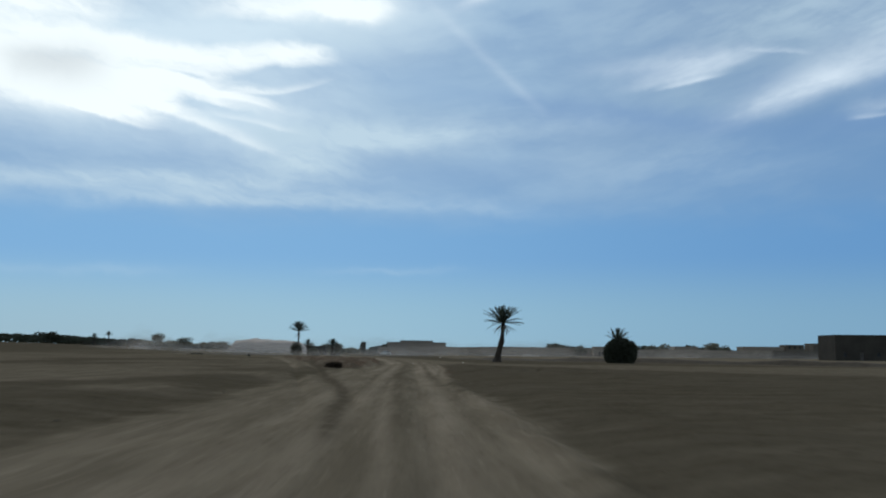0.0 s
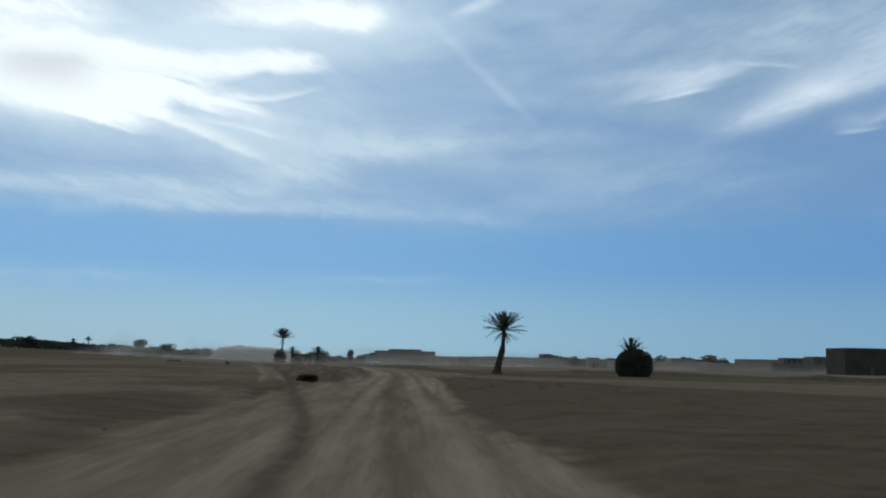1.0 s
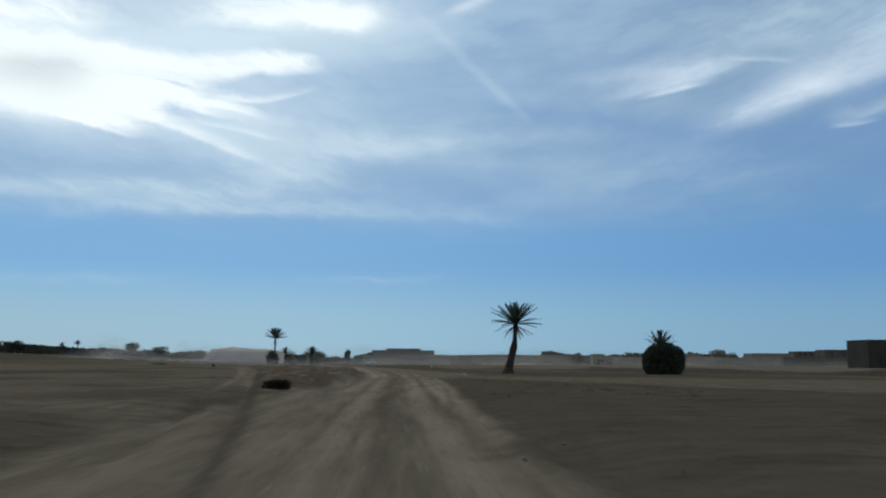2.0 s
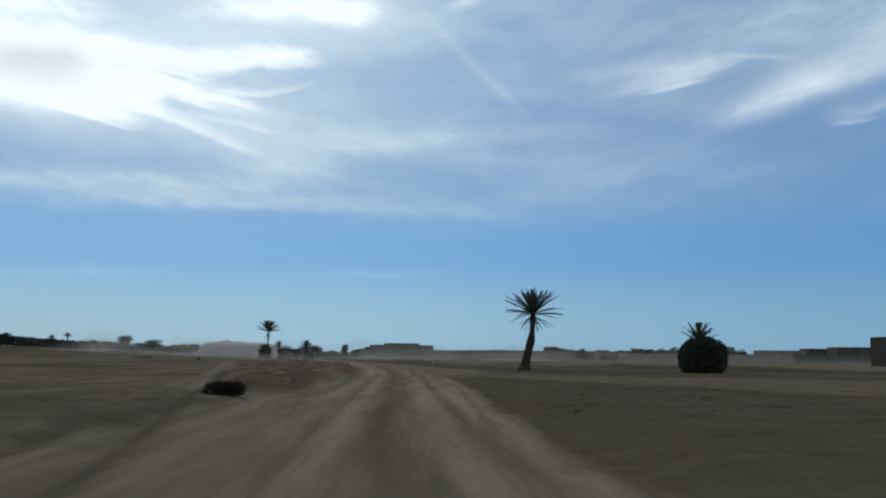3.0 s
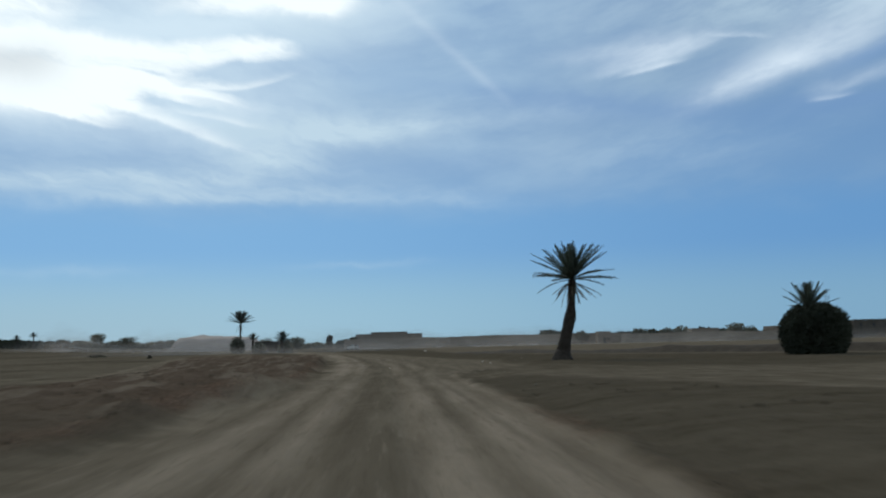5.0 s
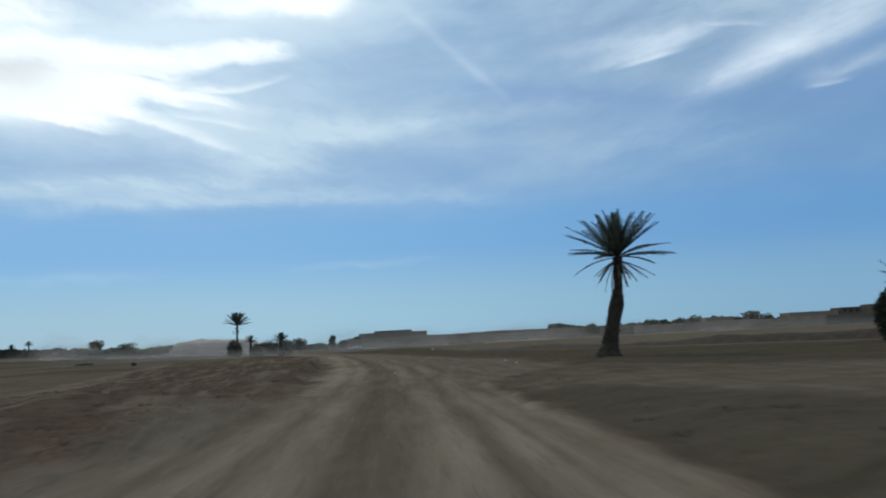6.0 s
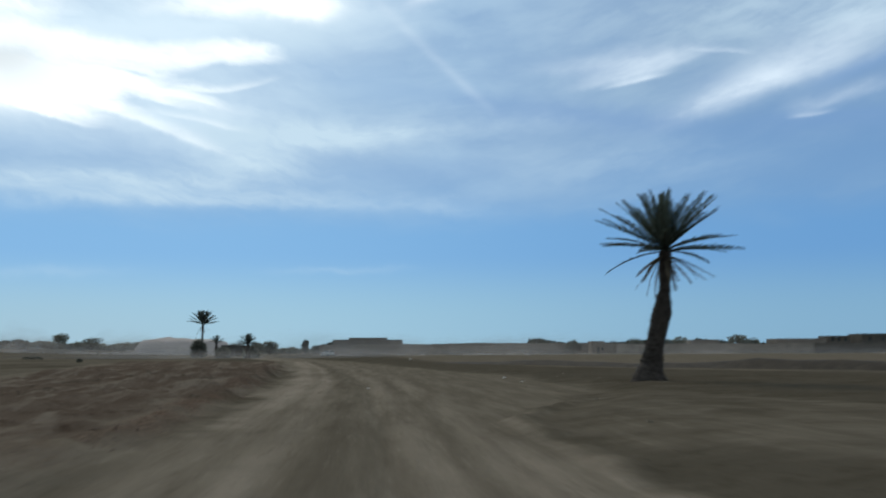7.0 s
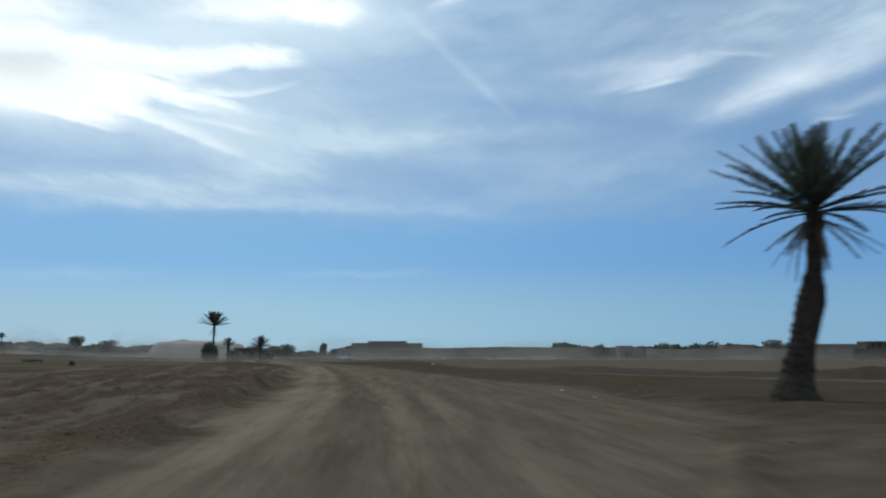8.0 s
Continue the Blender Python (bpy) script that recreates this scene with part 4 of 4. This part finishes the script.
# ---- the pale spoil mound ----
def build_mound():
    xs, ys = np.linspace(-48, 48, 97), np.linspace(-26, 26, 45)
    X, Y = np.meshgrid(xs, ys)
    plateau = ramp(1.3 - np.hypot((X - 6) / 17.5, Y / 14), 0.0, 0.42)
    skirt = ramp(1.0 - np.hypot((X - 1) / 36, Y / 24), 0, 0.9)
    Z = 6.4 * plateau + 2.4 * skirt + (0.45 * fbm(X * 0.12, Y * 0.12, 4, 81) + 0.3 * fbm(X * 0.45, Y * 0.45, 3, 83)) * (plateau + skirt) - 0.4
    n = len(xs)
    faces = [(j * n + i, j * n + i + 1, (j + 1) * n + i + 1, (j + 1) * n + i) for j in range(len(ys) - 1) for i in range(n - 1)]
    ob = new("spoil_mound", mesh_of("spoil_mound", np.stack([X.ravel(), Y.ravel(), Z.ravel()], 1).tolist(), faces, SAND, True))
    ob.location = (-77, 455, gz(-77, 455) - 2.2)
    tagged(ob, "pale sandy spoil mound with a flat top far off", "mound")


build_mound()


# ---- see-through sheets that stand for dust haze over the far track ----
def haze_sheet_material():
    m = bpy.data.materials.new("haze_sheet_dust")
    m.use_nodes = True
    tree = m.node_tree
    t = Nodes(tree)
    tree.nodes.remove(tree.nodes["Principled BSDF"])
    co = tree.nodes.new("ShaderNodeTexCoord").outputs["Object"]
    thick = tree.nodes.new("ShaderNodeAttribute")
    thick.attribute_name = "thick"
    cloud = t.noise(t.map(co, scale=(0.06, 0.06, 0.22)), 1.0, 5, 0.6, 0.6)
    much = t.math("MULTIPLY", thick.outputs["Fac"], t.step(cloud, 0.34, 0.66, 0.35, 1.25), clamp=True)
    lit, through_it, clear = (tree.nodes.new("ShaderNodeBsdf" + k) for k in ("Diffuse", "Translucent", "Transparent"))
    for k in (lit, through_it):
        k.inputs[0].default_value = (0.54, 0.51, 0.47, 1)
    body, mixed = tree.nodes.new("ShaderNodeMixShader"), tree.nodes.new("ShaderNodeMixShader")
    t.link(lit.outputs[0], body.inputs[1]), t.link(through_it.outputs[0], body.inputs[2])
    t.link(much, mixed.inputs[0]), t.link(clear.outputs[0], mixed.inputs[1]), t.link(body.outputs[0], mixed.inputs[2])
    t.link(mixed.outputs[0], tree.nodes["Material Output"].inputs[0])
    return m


HAZE_SHEET = haze_sheet_material()


def lay_haze(x0, x1, y, tall, much, seed, label):
    """Sheets that stand for thin dust haze: a few billowing layers that fade upwards and to their ends."""
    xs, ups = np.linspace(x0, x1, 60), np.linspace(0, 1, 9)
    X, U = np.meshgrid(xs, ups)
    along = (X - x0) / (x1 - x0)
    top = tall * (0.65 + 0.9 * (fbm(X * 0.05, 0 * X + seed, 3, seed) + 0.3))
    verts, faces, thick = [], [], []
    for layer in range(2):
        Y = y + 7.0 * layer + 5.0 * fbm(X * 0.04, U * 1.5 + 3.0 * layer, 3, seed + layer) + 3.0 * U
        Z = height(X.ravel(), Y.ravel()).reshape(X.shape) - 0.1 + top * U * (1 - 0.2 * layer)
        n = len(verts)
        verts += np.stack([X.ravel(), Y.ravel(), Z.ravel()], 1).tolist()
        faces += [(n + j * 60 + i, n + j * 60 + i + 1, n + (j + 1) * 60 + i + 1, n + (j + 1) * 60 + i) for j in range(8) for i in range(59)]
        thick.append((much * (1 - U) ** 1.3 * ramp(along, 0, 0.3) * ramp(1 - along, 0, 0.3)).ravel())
    me = mesh_of("dust_haze_sheets", verts, faces, HAZE_SHEET, True)
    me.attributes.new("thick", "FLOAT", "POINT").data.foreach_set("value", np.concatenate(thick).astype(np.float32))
    tagged(new("dust_haze_sheets", me), label, "dust", kind="stuff")


lay_haze(-150, -30, 405, 9.0, 0.50, 3, "see-through sheets for dust haze in front of a mound")
lay_haze(-75, 15, 262, 3.6, 0.34, 8, "see-through sheets for dust haze round far shrubs")
lay_haze(-35, 75, 345, 6.0, 0.40, 14, "see-through sheets for dust haze over the far track")
lay_haze(25, 190, 330, 5.0, 0.26, 21, "see-through sheets for dust haze before mud walls")


# ---- houses ----
def make_house(x, y, w, d, h, label, openings, mat=ADOBE, turn=0.0, steps=()):
    """A flat-roofed house, its front towards -y. openings: (x0, x1, z0, z1, kind) in the front wall; steps: lower wings (x0, x1, h)."""
    house = new("house")
    house.matrix_basis = pose(x, y, gz(x, y) - 0.25, 0, 0, turn)
    tagged(house, label, "house")
    th = 0.4
    cuts = sorted({-w / 2, w / 2, *(v for o in openings for v in o[:2])})
    levels = sorted({0.0, h, *(v for o in openings for v in o[2:4])})
    bm = bmesh.new()
    grid = {(a, z): bm.verts.new((a, 0, z)) for a in cuts for z in levels}
    for a, b in zip(cuts, cuts[1:]):
        for z0, z1 in zip(levels, levels[1:]):
            if not any(o[0] < (a + b) / 2 < o[1] and o[2] < (z0 + z1) / 2 < o[3] for o in openings):
                bm.faces.new((grid[a, z0], grid[b, z0], grid[b, z1], grid[a, z1]))
    bmesh.ops.delete(bm, geom=[v for v in bm.verts if not v.link_faces], context="VERTS")
    back = bmesh.ops.extrude_face_region(bm, geom=bm.faces[:], use_keep_orig=True)["geom"]
    bmesh.ops.translate(bm, vec=(0, th, 0), verts=[v for v in back if isinstance(v, bmesh.types.BMVert)])
    part("front_wall", bm, mat, house)
    for x0 in (-w / 2, w / 2 - th):
        bm = bmesh.new()
        part("side_wall", box(bm, x0, x0 + th, th, d, 0, h - 0.02), mat, house)
    bm = bmesh.new()
    part("back_wall", box(bm, -w / 2 + th, w / 2 - th, d - th, d, 0, h - 0.03), mat, house)
    bm = bmesh.new()
    part("roof", box(bm, -w / 2 + th, w / 2 - th, th, d - th, h - 0.75, h - 0.5), ROOF, house, "flat earth roof")
    for x0, x1, z0, z1, kind in openings:
        bm = bmesh.new()
        if kind == "door":
            part("door", box(bm, x0, x1, 0.18, 0.26, z0, z1, 0.01), DOOR, house, "weathered plank door")
        else:
            win = part("window", box(bm, x0, x1, 0.24, 0.27, z0, z1), GLASS, house)
            bm = bmesh.new()
            for q in ((x0, x0 + 0.08, z0, z1), (x1 - 0.08, x1, z0, z1), (x0 + 0.08, x1 - 0.08, z0, z0 + 0.08), (x0 + 0.08, x1 - 0.08, z1 - 0.08, z1)):
                box(bm, q[0], q[1], 0.16, 0.235, q[2], q[3])
            part("window_frame", bm, DOOR, win)
    for x0, x1, hh in steps:
        bm = bmesh.new()
        box(bm, x0, x1, 0.6, d - 0.6, 0, hh, 0.05)
        part("wing", bm, mat, house)
        bm = bmesh.new()
        part("wing_roof", box(bm, x0 - 0.1, x1 + 0.1, 0.5, d - 0.5, hh + 0.002, hh + 0.2), ROOF, house)
    return house


def row_of(w, h, storeys=1, gap=4.0):
    """Openings for a front: a door and windows."""
    out, n = [(-0.55, 0.55, 0.25, 2.4, "door")], max(1, int((w - 2) / 2 / gap))
    for s in range(storeys):
        z = 1.25 + 3.0 * s
        for k in range(1, n + 1):
            for side in (-1, 1):
                c = side * k * (w / 2 - 0.6) / (n + 0.45)
                out.append((c - 0.5, c + 0.5, z, z + 1.15, "window"))
        if s:
            out.append((-0.5, 0.5, z, z + 1.15, "window"))
    return out


make_house(2.6, 566, 20.2, 14, 8.9, "large far flat-roofed building with lower wings", row_of(20.2, 8.9, 1, 7.0), HAZY_ADOBE, steps=((-18.5, -10.15, 7.7), (10.15, 18.3, 7.6)))
make_house(147, 377, 17, 9, 5.1, "long low flat-roofed earthen house", row_of(17, 5.1))
make_house(117, 386, 10, 8, 4.9, "low flat-roofed earthen house", row_of(10, 4.9))
make_house(80, 388, 4.6, 5, 4.5, "small flat-roofed earthen house", [(-0.55, 0.55, 0.25, 2.4, "door"), (1.0, 1.8, 1.3, 2.3, "window")])
make_house(175, 376, 15, 9, 6.7, "taller dark flat-roofed house", row_of(15, 6.7, 2), DARK_ADOBE)
make_house(160, 377, 7.8, 7, 6.0, "narrow dark flat-roofed house between others", row_of(7.8, 6.0, 2), DARK_ADOBE)
make_house(198, 380, 14, 9, 5.4, "flat-roofed earthen house beyond fields", row_of(14, 5.4))
make_house(225, 384, 18, 9, 5.0, "long flat-roofed earthen house beyond fields", row_of(18, 5.0))
make_house(-34.8, 332, 6.6, 5, 3.3, "small dark hut beside shrubs", [(-0.5, 0.5, 0.25, 2.3, "door")], DARKER)
make_house(116, 232, 14, 10, 6.9, "tall dark earthen building beyond the field", row_of(14, 6.9, 1, 6.0), DARKER)


def make_wall(x0, x1, y, h, label, mat=ADOBE):
    """A long mud wall with a worn top."""
    n = int((x1 - x0) / 3)
    verts, faces = [], []
    for i in range(n + 1):
        x = x0 + (x1 - x0) * i / n
        top = h + 0.35 * float(fbm(np.array([x * 0.15]), np.array([y * 1.0]), 3)[0])
        z = gz(x, y) - 0.3
        verts += [(x, y, z), (x, y + 0.12, z + top), (x, y + 0.38, z + top), (x, y + 0.5, z)]
    for i in range(n):
        for k in range(3):
            a = i * 4 + k
            faces.append((a, a + 4, a + 5, a + 1))
    faces += [(0, 1, 2, 3), (4 * n + 3, 4 * n + 2, 4 * n + 1, 4 * n)]
    tagged(new("mud_wall", mesh_of("mud_wall", verts, faces, mat)), label, "wall")


make_wall(24, 92, 398, 4.1, "long worn mud wall across far fields")
make_wall(82, 148, 372, 3.5, "long worn mud wall in front of houses")
make_wall(148.5, 240, 371, 3.7, "dark worn earth wall in front of houses", DARK_ADOBE)
make_wall(-16, 31, 420, 4.0, "worn mud wall at the end of the track")


# ---- the car far down the track ----
def make_car(x, y, turn):
    car = new("car")
    car.matrix_basis = pose(x, y, gz(x, y), 0, 0, turn)
    tagged(car, "dusty white car driving far down the track", "car")

    def sides(profile, half, inset=0.0):
        bm = bmesh.new()
        a = [bm.verts.new((px, -half + inset * max(0, pz - 0.95), pz)) for px, pz in profile]
        b = [bm.verts.new((px, half - inset * max(0, pz - 0.95), pz)) for px, pz in profile]
        bm.faces.new(a), bm.faces.new(list(reversed(b)))
        for i in range(len(profile)):
            j = (i + 1) % len(profile)
            bm.faces.new((a[j], a[i], b[i], b[j]))
        return bm

    bm = sides([(-2.15, 0.35), (-2.2, 0.75), (-2.05, 0.98), (-1.2, 1.02), (1.0, 1.0), (2.0, 0.85), (2.2, 0.6), (2.15, 0.35), (1.75, 0.3), (1.6, 0.55), (1.2, 0.55), (1.0, 0.28), (-1.0, 0.28), (-1.2, 0.55), (-1.6, 0.55), (-1.75, 0.3)], 0.85)
    bmesh.ops.bevel(bm, geom=bm.edges[:], offset=0.04, segments=2, affect="EDGES")
    part("body", bm, CAR_PAINT, car, smooth=False)
    part("cabin", sides([(-1.85, 1.0), (-1.45, 1.42), (0.25, 1.45), (0.95, 1.0)], 0.80, 0.35), CAR_PAINT, car)
    for name, prof in (("side_window", [(-1.55, 1.06), (-1.3, 1.36), (-0.55, 1.38), (-0.55, 1.06)]), ("side_window", [(-0.47, 1.06), (-0.47, 1.38), (0.15, 1.39), (0.65, 1.06)])):
        part(name, sides(prof, 0.815, 0.35), GLASS, car)
    bm = bmesh.new()
    q = [bm.verts.new(v) for v in ((-1.83, -0.66, 1.06), (-1.83, 0.66, 1.06), (-1.53, 0.56, 1.38), (-1.53, -0.56, 1.38))]
    bm.faces.new(q)
    bmesh.ops.solidify(bm, geom=bm.faces[:], thickness=0.02)
    part("rear_window", bm, GLASS, car)
    for sy in (-1, 1):
        bm = bmesh.new()
        part("tail_lamp", box(bm, -2.215, -2.15, sy * 0.7 - 0.1, sy * 0.7 + 0.1, 0.68, 0.88, 0.01), LAMP_RED, car)
        for px in (-1.4, 1.4):
            bm = bmesh.new()
            bmesh.ops.create_cone(bm, cap_ends=True, segments=20, radius1=0.31, radius2=0.31, depth=0.2)
            bmesh.ops.bevel(bm, geom=bm.edges[:], offset=0.025, segments=1, affect="EDGES")
            wheel = part("wheel", bm, RUBBER, car)
            wheel.matrix_basis = pose(px, sy * 0.74, 0.31, 90, 0, 0)
            bm = bmesh.new()
            bmesh.ops.create_cone(bm, cap_ends=True, segments=16, radius1=0.19, radius2=0.17, depth=0.215)
            part("rim", bm, STEEL, wheel)


make_car(-9.5, 330, 128)


# ---- things on the ground ----
def make_brush(x, y):
    """A low heap of dark dry brush beside the track."""
    rnd = random.Random(77)
    heap = new("brush_heap")
    heap.location = (x, y, gz(x, y) - 0.02)
    heap.scale = (0.73, 0.73, 0.70)
    tagged(heap, "low heap of dark brown dry brush on dusty ground", "brush heap")
    lumps = []
    for cx, cz, rx, rz, n in ((-0.38, 0.16, 0.42, 0.26, 340), (0.0, 0.2, 0.42, 0.28, 380), (0.36, 0.22, 0.36, 0.24, 320), (-0.15, 0.34, 0.26, 0.16, 160), (0.5, 0.36, 0.2, 0.12, 110)):
        v, f = blades(n, (cx, rnd.uniform(-0.1, 0.1), cz), (rx, 0.36, rz), 0.20, rnd, 0.15, 0.16, False)
        lumps.append(([Vector((q.x, q.y, max(q.z, 0.01))) for q in v], f))
    part("brushwood", mesh_of("brushwood", *joined(lumps), TWIG), TWIG, heap)
    sticks = []
    for _ in range(46):
        a = rnd.uniform(0, 6.28)
        p = Vector((rnd.uniform(-0.6, 0.5), rnd.uniform(-0.25, 0.25), rnd.uniform(0.03, 0.3)))
        q = p + Vector((math.cos(a) * 0.4, math.sin(a) * 0.3, rnd.uniform(-0.02, 0.2)))
        sticks.append(tube([p, p.lerp(q, 0.5) + Vector((0, 0, 0.03)), q], [0.012, 0.01, 0.004], 4))
    part("sticks", mesh_of("sticks", *joined(sticks), TWIG), TWIG, heap)


make_brush(-5.3, 62.2)


def stone_mesh(seed, flat=0.65):
    rnd = random.Random(seed)
    bm = bmesh.new()
    bmesh.ops.create_icosphere(bm, subdivisions=2, radius=1.0)
    for v in bm.verts:
        k = 1 + 0.45 * noise.noise(v.co * 1.3 + Vector((seed * 3.1, 0, 0))) + rnd.uniform(-0.05, 0.05)
        v.co = Vector((v.co.x * k, v.co.y * k * 0.8, v.co.z * k * flat))
    me = bpy.data.meshes.new("stone")
    bm.to_mesh(me)
    bm.free()
    me.materials.append(STONE)
    return me


rnd = random.Random(41)
stones = [stone_mesh(s) for s in range(5)]
for i in range(34):
    y = rnd.uniform(14, 150)
    side = rnd.random()
    x = float(track_right(y)) + rnd.uniform(-0.3, 2.2) if side < 0.5 else float(track_left(y)) - rnd.uniform(-0.6, 5)
    r = rnd.uniform(0.022, 0.05)
    ob = new("stone", stones[i % 5])
    ob.matrix_basis = pose(x, y, gz(x, y) + r * 0.25, rnd.uniform(-20, 20), rnd.uniform(-20, 20), rnd.uniform(0, 360)) @ Matrix.Diagonal((r, r, r, 1))
    tagged(ob, "small pale stone on the dry earth", "stone", "stones along the track")


def make_litter(x, y, r, seed):
    rnd = random.Random(seed)
    bm = bmesh.new()
    bmesh.ops.create_icosphere(bm, subdivisions=3, radius=1.0)
    for v in bm.verts:
        k = 0.75 + 0.5 * noise.noise(v.co * 2.6 + Vector((seed, 0, 0))) + rnd.uniform(-0.06, 0.06)
        v.co = Vector((v.co.x * k * 1.3, v.co.y * k, max(-0.25, v.co.z * k * 0.6)))
    ob = part("plastic_bag", bm, LITTER)
    ob.matrix_basis = pose(x, y, gz(x, y) + 0.2 * r, 0, 0, rnd.uniform(0, 360)) @ Matrix.Diagonal((r, r, r, 1))
    tagged(ob, "crumpled pale plastic bag lying on earth", "litter", "scraps along the track")


for i, (x, y, r) in enumerate([(7.2, 129.0, 0.11), (7.1, 123.2, 0.06), (0.1, 118.4, 0.07), (6.3, 206, 0.25)]):
    make_litter(x, y, r, 60 + i)


def scatter_clods():
    """Loose clods over the rough ground on both sides."""
    rnd = random.Random(90)
    verts, faces = [], []
    base = [Vector(v) for v in ((1, 0, 0), (-1, 0, 0), (0, 1, 0), (0, -1, 0), (0, 0, 1), (0, 0, -1))]
    tri = [(0, 2, 4), (2, 1, 4), (1, 3, 4), (3, 0, 4), (2, 0, 5), (1, 2, 5), (3, 1, 5), (0, 3, 5)]
    n = 3000
    ys = np.array([rnd.uniform(8, 175) for _ in range(n)])
    right = np.array([rnd.random() < 0.5 for _ in range(n)])
    off = np.array([rnd.expovariate(1 / 6.0) for _ in range(n)])
    xs = np.where(right, track_right(ys) + off - 0.1, track_left(ys) - off + 0.5)
    zs = height(xs, ys)
    dust, red = masks(xs, ys)
    for x, y, z, d in zip(xs, ys, zs, dust):
        r = rnd.uniform(0.010, 0.026) * (0.5 if d > 0.5 else 1.0)
        a = rnd.uniform(0, 6.28)
        k = len(verts)
        for v in base:
            q = v * r * rnd.uniform(0.7, 1.25)
            verts.append((x + q.x * math.cos(a) - q.y * math.sin(a), y + q.x * math.sin(a) + q.y * math.cos(a), z + r * 0.2 + q.z * 0.7))
        faces += [tuple(i + k for i in f) for f in tri]
    tagged(new("clods", mesh_of("clods", verts, faces, CLOD)), "loose brown earth clods beside the track", "clods", kind="stuff")


scatter_clods()


def scatter_red_clods():
    """Crumbled red clay along the lip of the spoil and over its slope."""
    rnd = random.Random(120)
    verts, faces = [], []
    base = [Vector(v) for v in ((1, 0, 0), (-1, 0, 0), (0, 1, 0), (0, -1, 0), (0, 0, 1), (0, 0, -1))]
    tri = [(0, 2, 4), (2, 1, 4), (1, 3, 4), (3, 0, 4), (2, 0, 5), (1, 2, 5), (3, 1, 5), (0, 3, 5)]
    n = 3600
    ys = np.array([rnd.uniform(66, 150) for _ in range(n)])
    near_lip = np.array([rnd.random() < 0.6 for _ in range(n)])
    off = np.array([rnd.gauss(0.85, 0.4) if k else rnd.uniform(0.3, 9) for k in near_lip])
    xs = track_left(ys) - off
    for x, y, z in zip(xs, ys, height(xs, ys)):
        r, a, k = 0.008 + 0.020 * rnd.random() ** 3, rnd.uniform(0, 6.28), len(verts)
        for v in base:
            q = v * r * rnd.uniform(0.7, 1.3)
            verts.append((x + q.x * math.cos(a) - q.y * math.sin(a), y + q.x * math.sin(a) + q.y * math.cos(a), z + r * 0.2 + q.z * 0.75))
        faces += [tuple(i + k for i in f) for f in tri]
    tagged(new("red_clods", mesh_of("red_clods", verts, faces, RED_CLOD)), "crumbled reddish clay clods along a low bank", "clods", kind="stuff")


scatter_red_clods()


def scatter_weeds():
    """Low dry weeds over the rough ground beside the track."""
    rnd = random.Random(95)
    verts, faces = [], []
    spots = [(rnd.uniform(3.2, 13), rnd.uniform(52, 96)) for _ in range(190)]
    spots += [(-rnd.uniform(3.6, 14), rnd.uniform(72, 135)) for _ in range(420)]
    xs, ys = np.array(spots).T
    dust, red = masks(xs, ys)
    for x, y, z, d in zip(xs, ys, height(xs, ys), dust):
        if d > 0.3 or fbm(np.array([x * 0.3]), np.array([y * 0.22]), 2, 97)[0] < -0.05:
            continue
        wide = rnd.uniform(0.10, 0.28)
        for _ in range(16):
            a, r = rnd.uniform(0, 6.28), wide * math.sqrt(rnd.random())
            p = Vector((x + math.cos(a) * r, y + math.sin(a) * r, z - 0.01))
            way = Vector((math.cos(a) * 0.7 + rnd.uniform(-0.4, 0.4), math.sin(a) * 0.7 + rnd.uniform(-0.4, 0.4), 0.8)) * rnd.uniform(0.05, 0.12)
            side = Vector((-way.y, way.x, 0)).normalized() * 0.012
            k = len(verts)
            verts += [p - side, p + side, p + way]
            faces.append((k, k + 1, k + 2))
    tagged(new("dry_weeds", mesh_of("dry_weeds", verts, faces, WEED)), "low dark dry weeds on rough earth", "weeds", kind="stuff")


scatter_weeds()
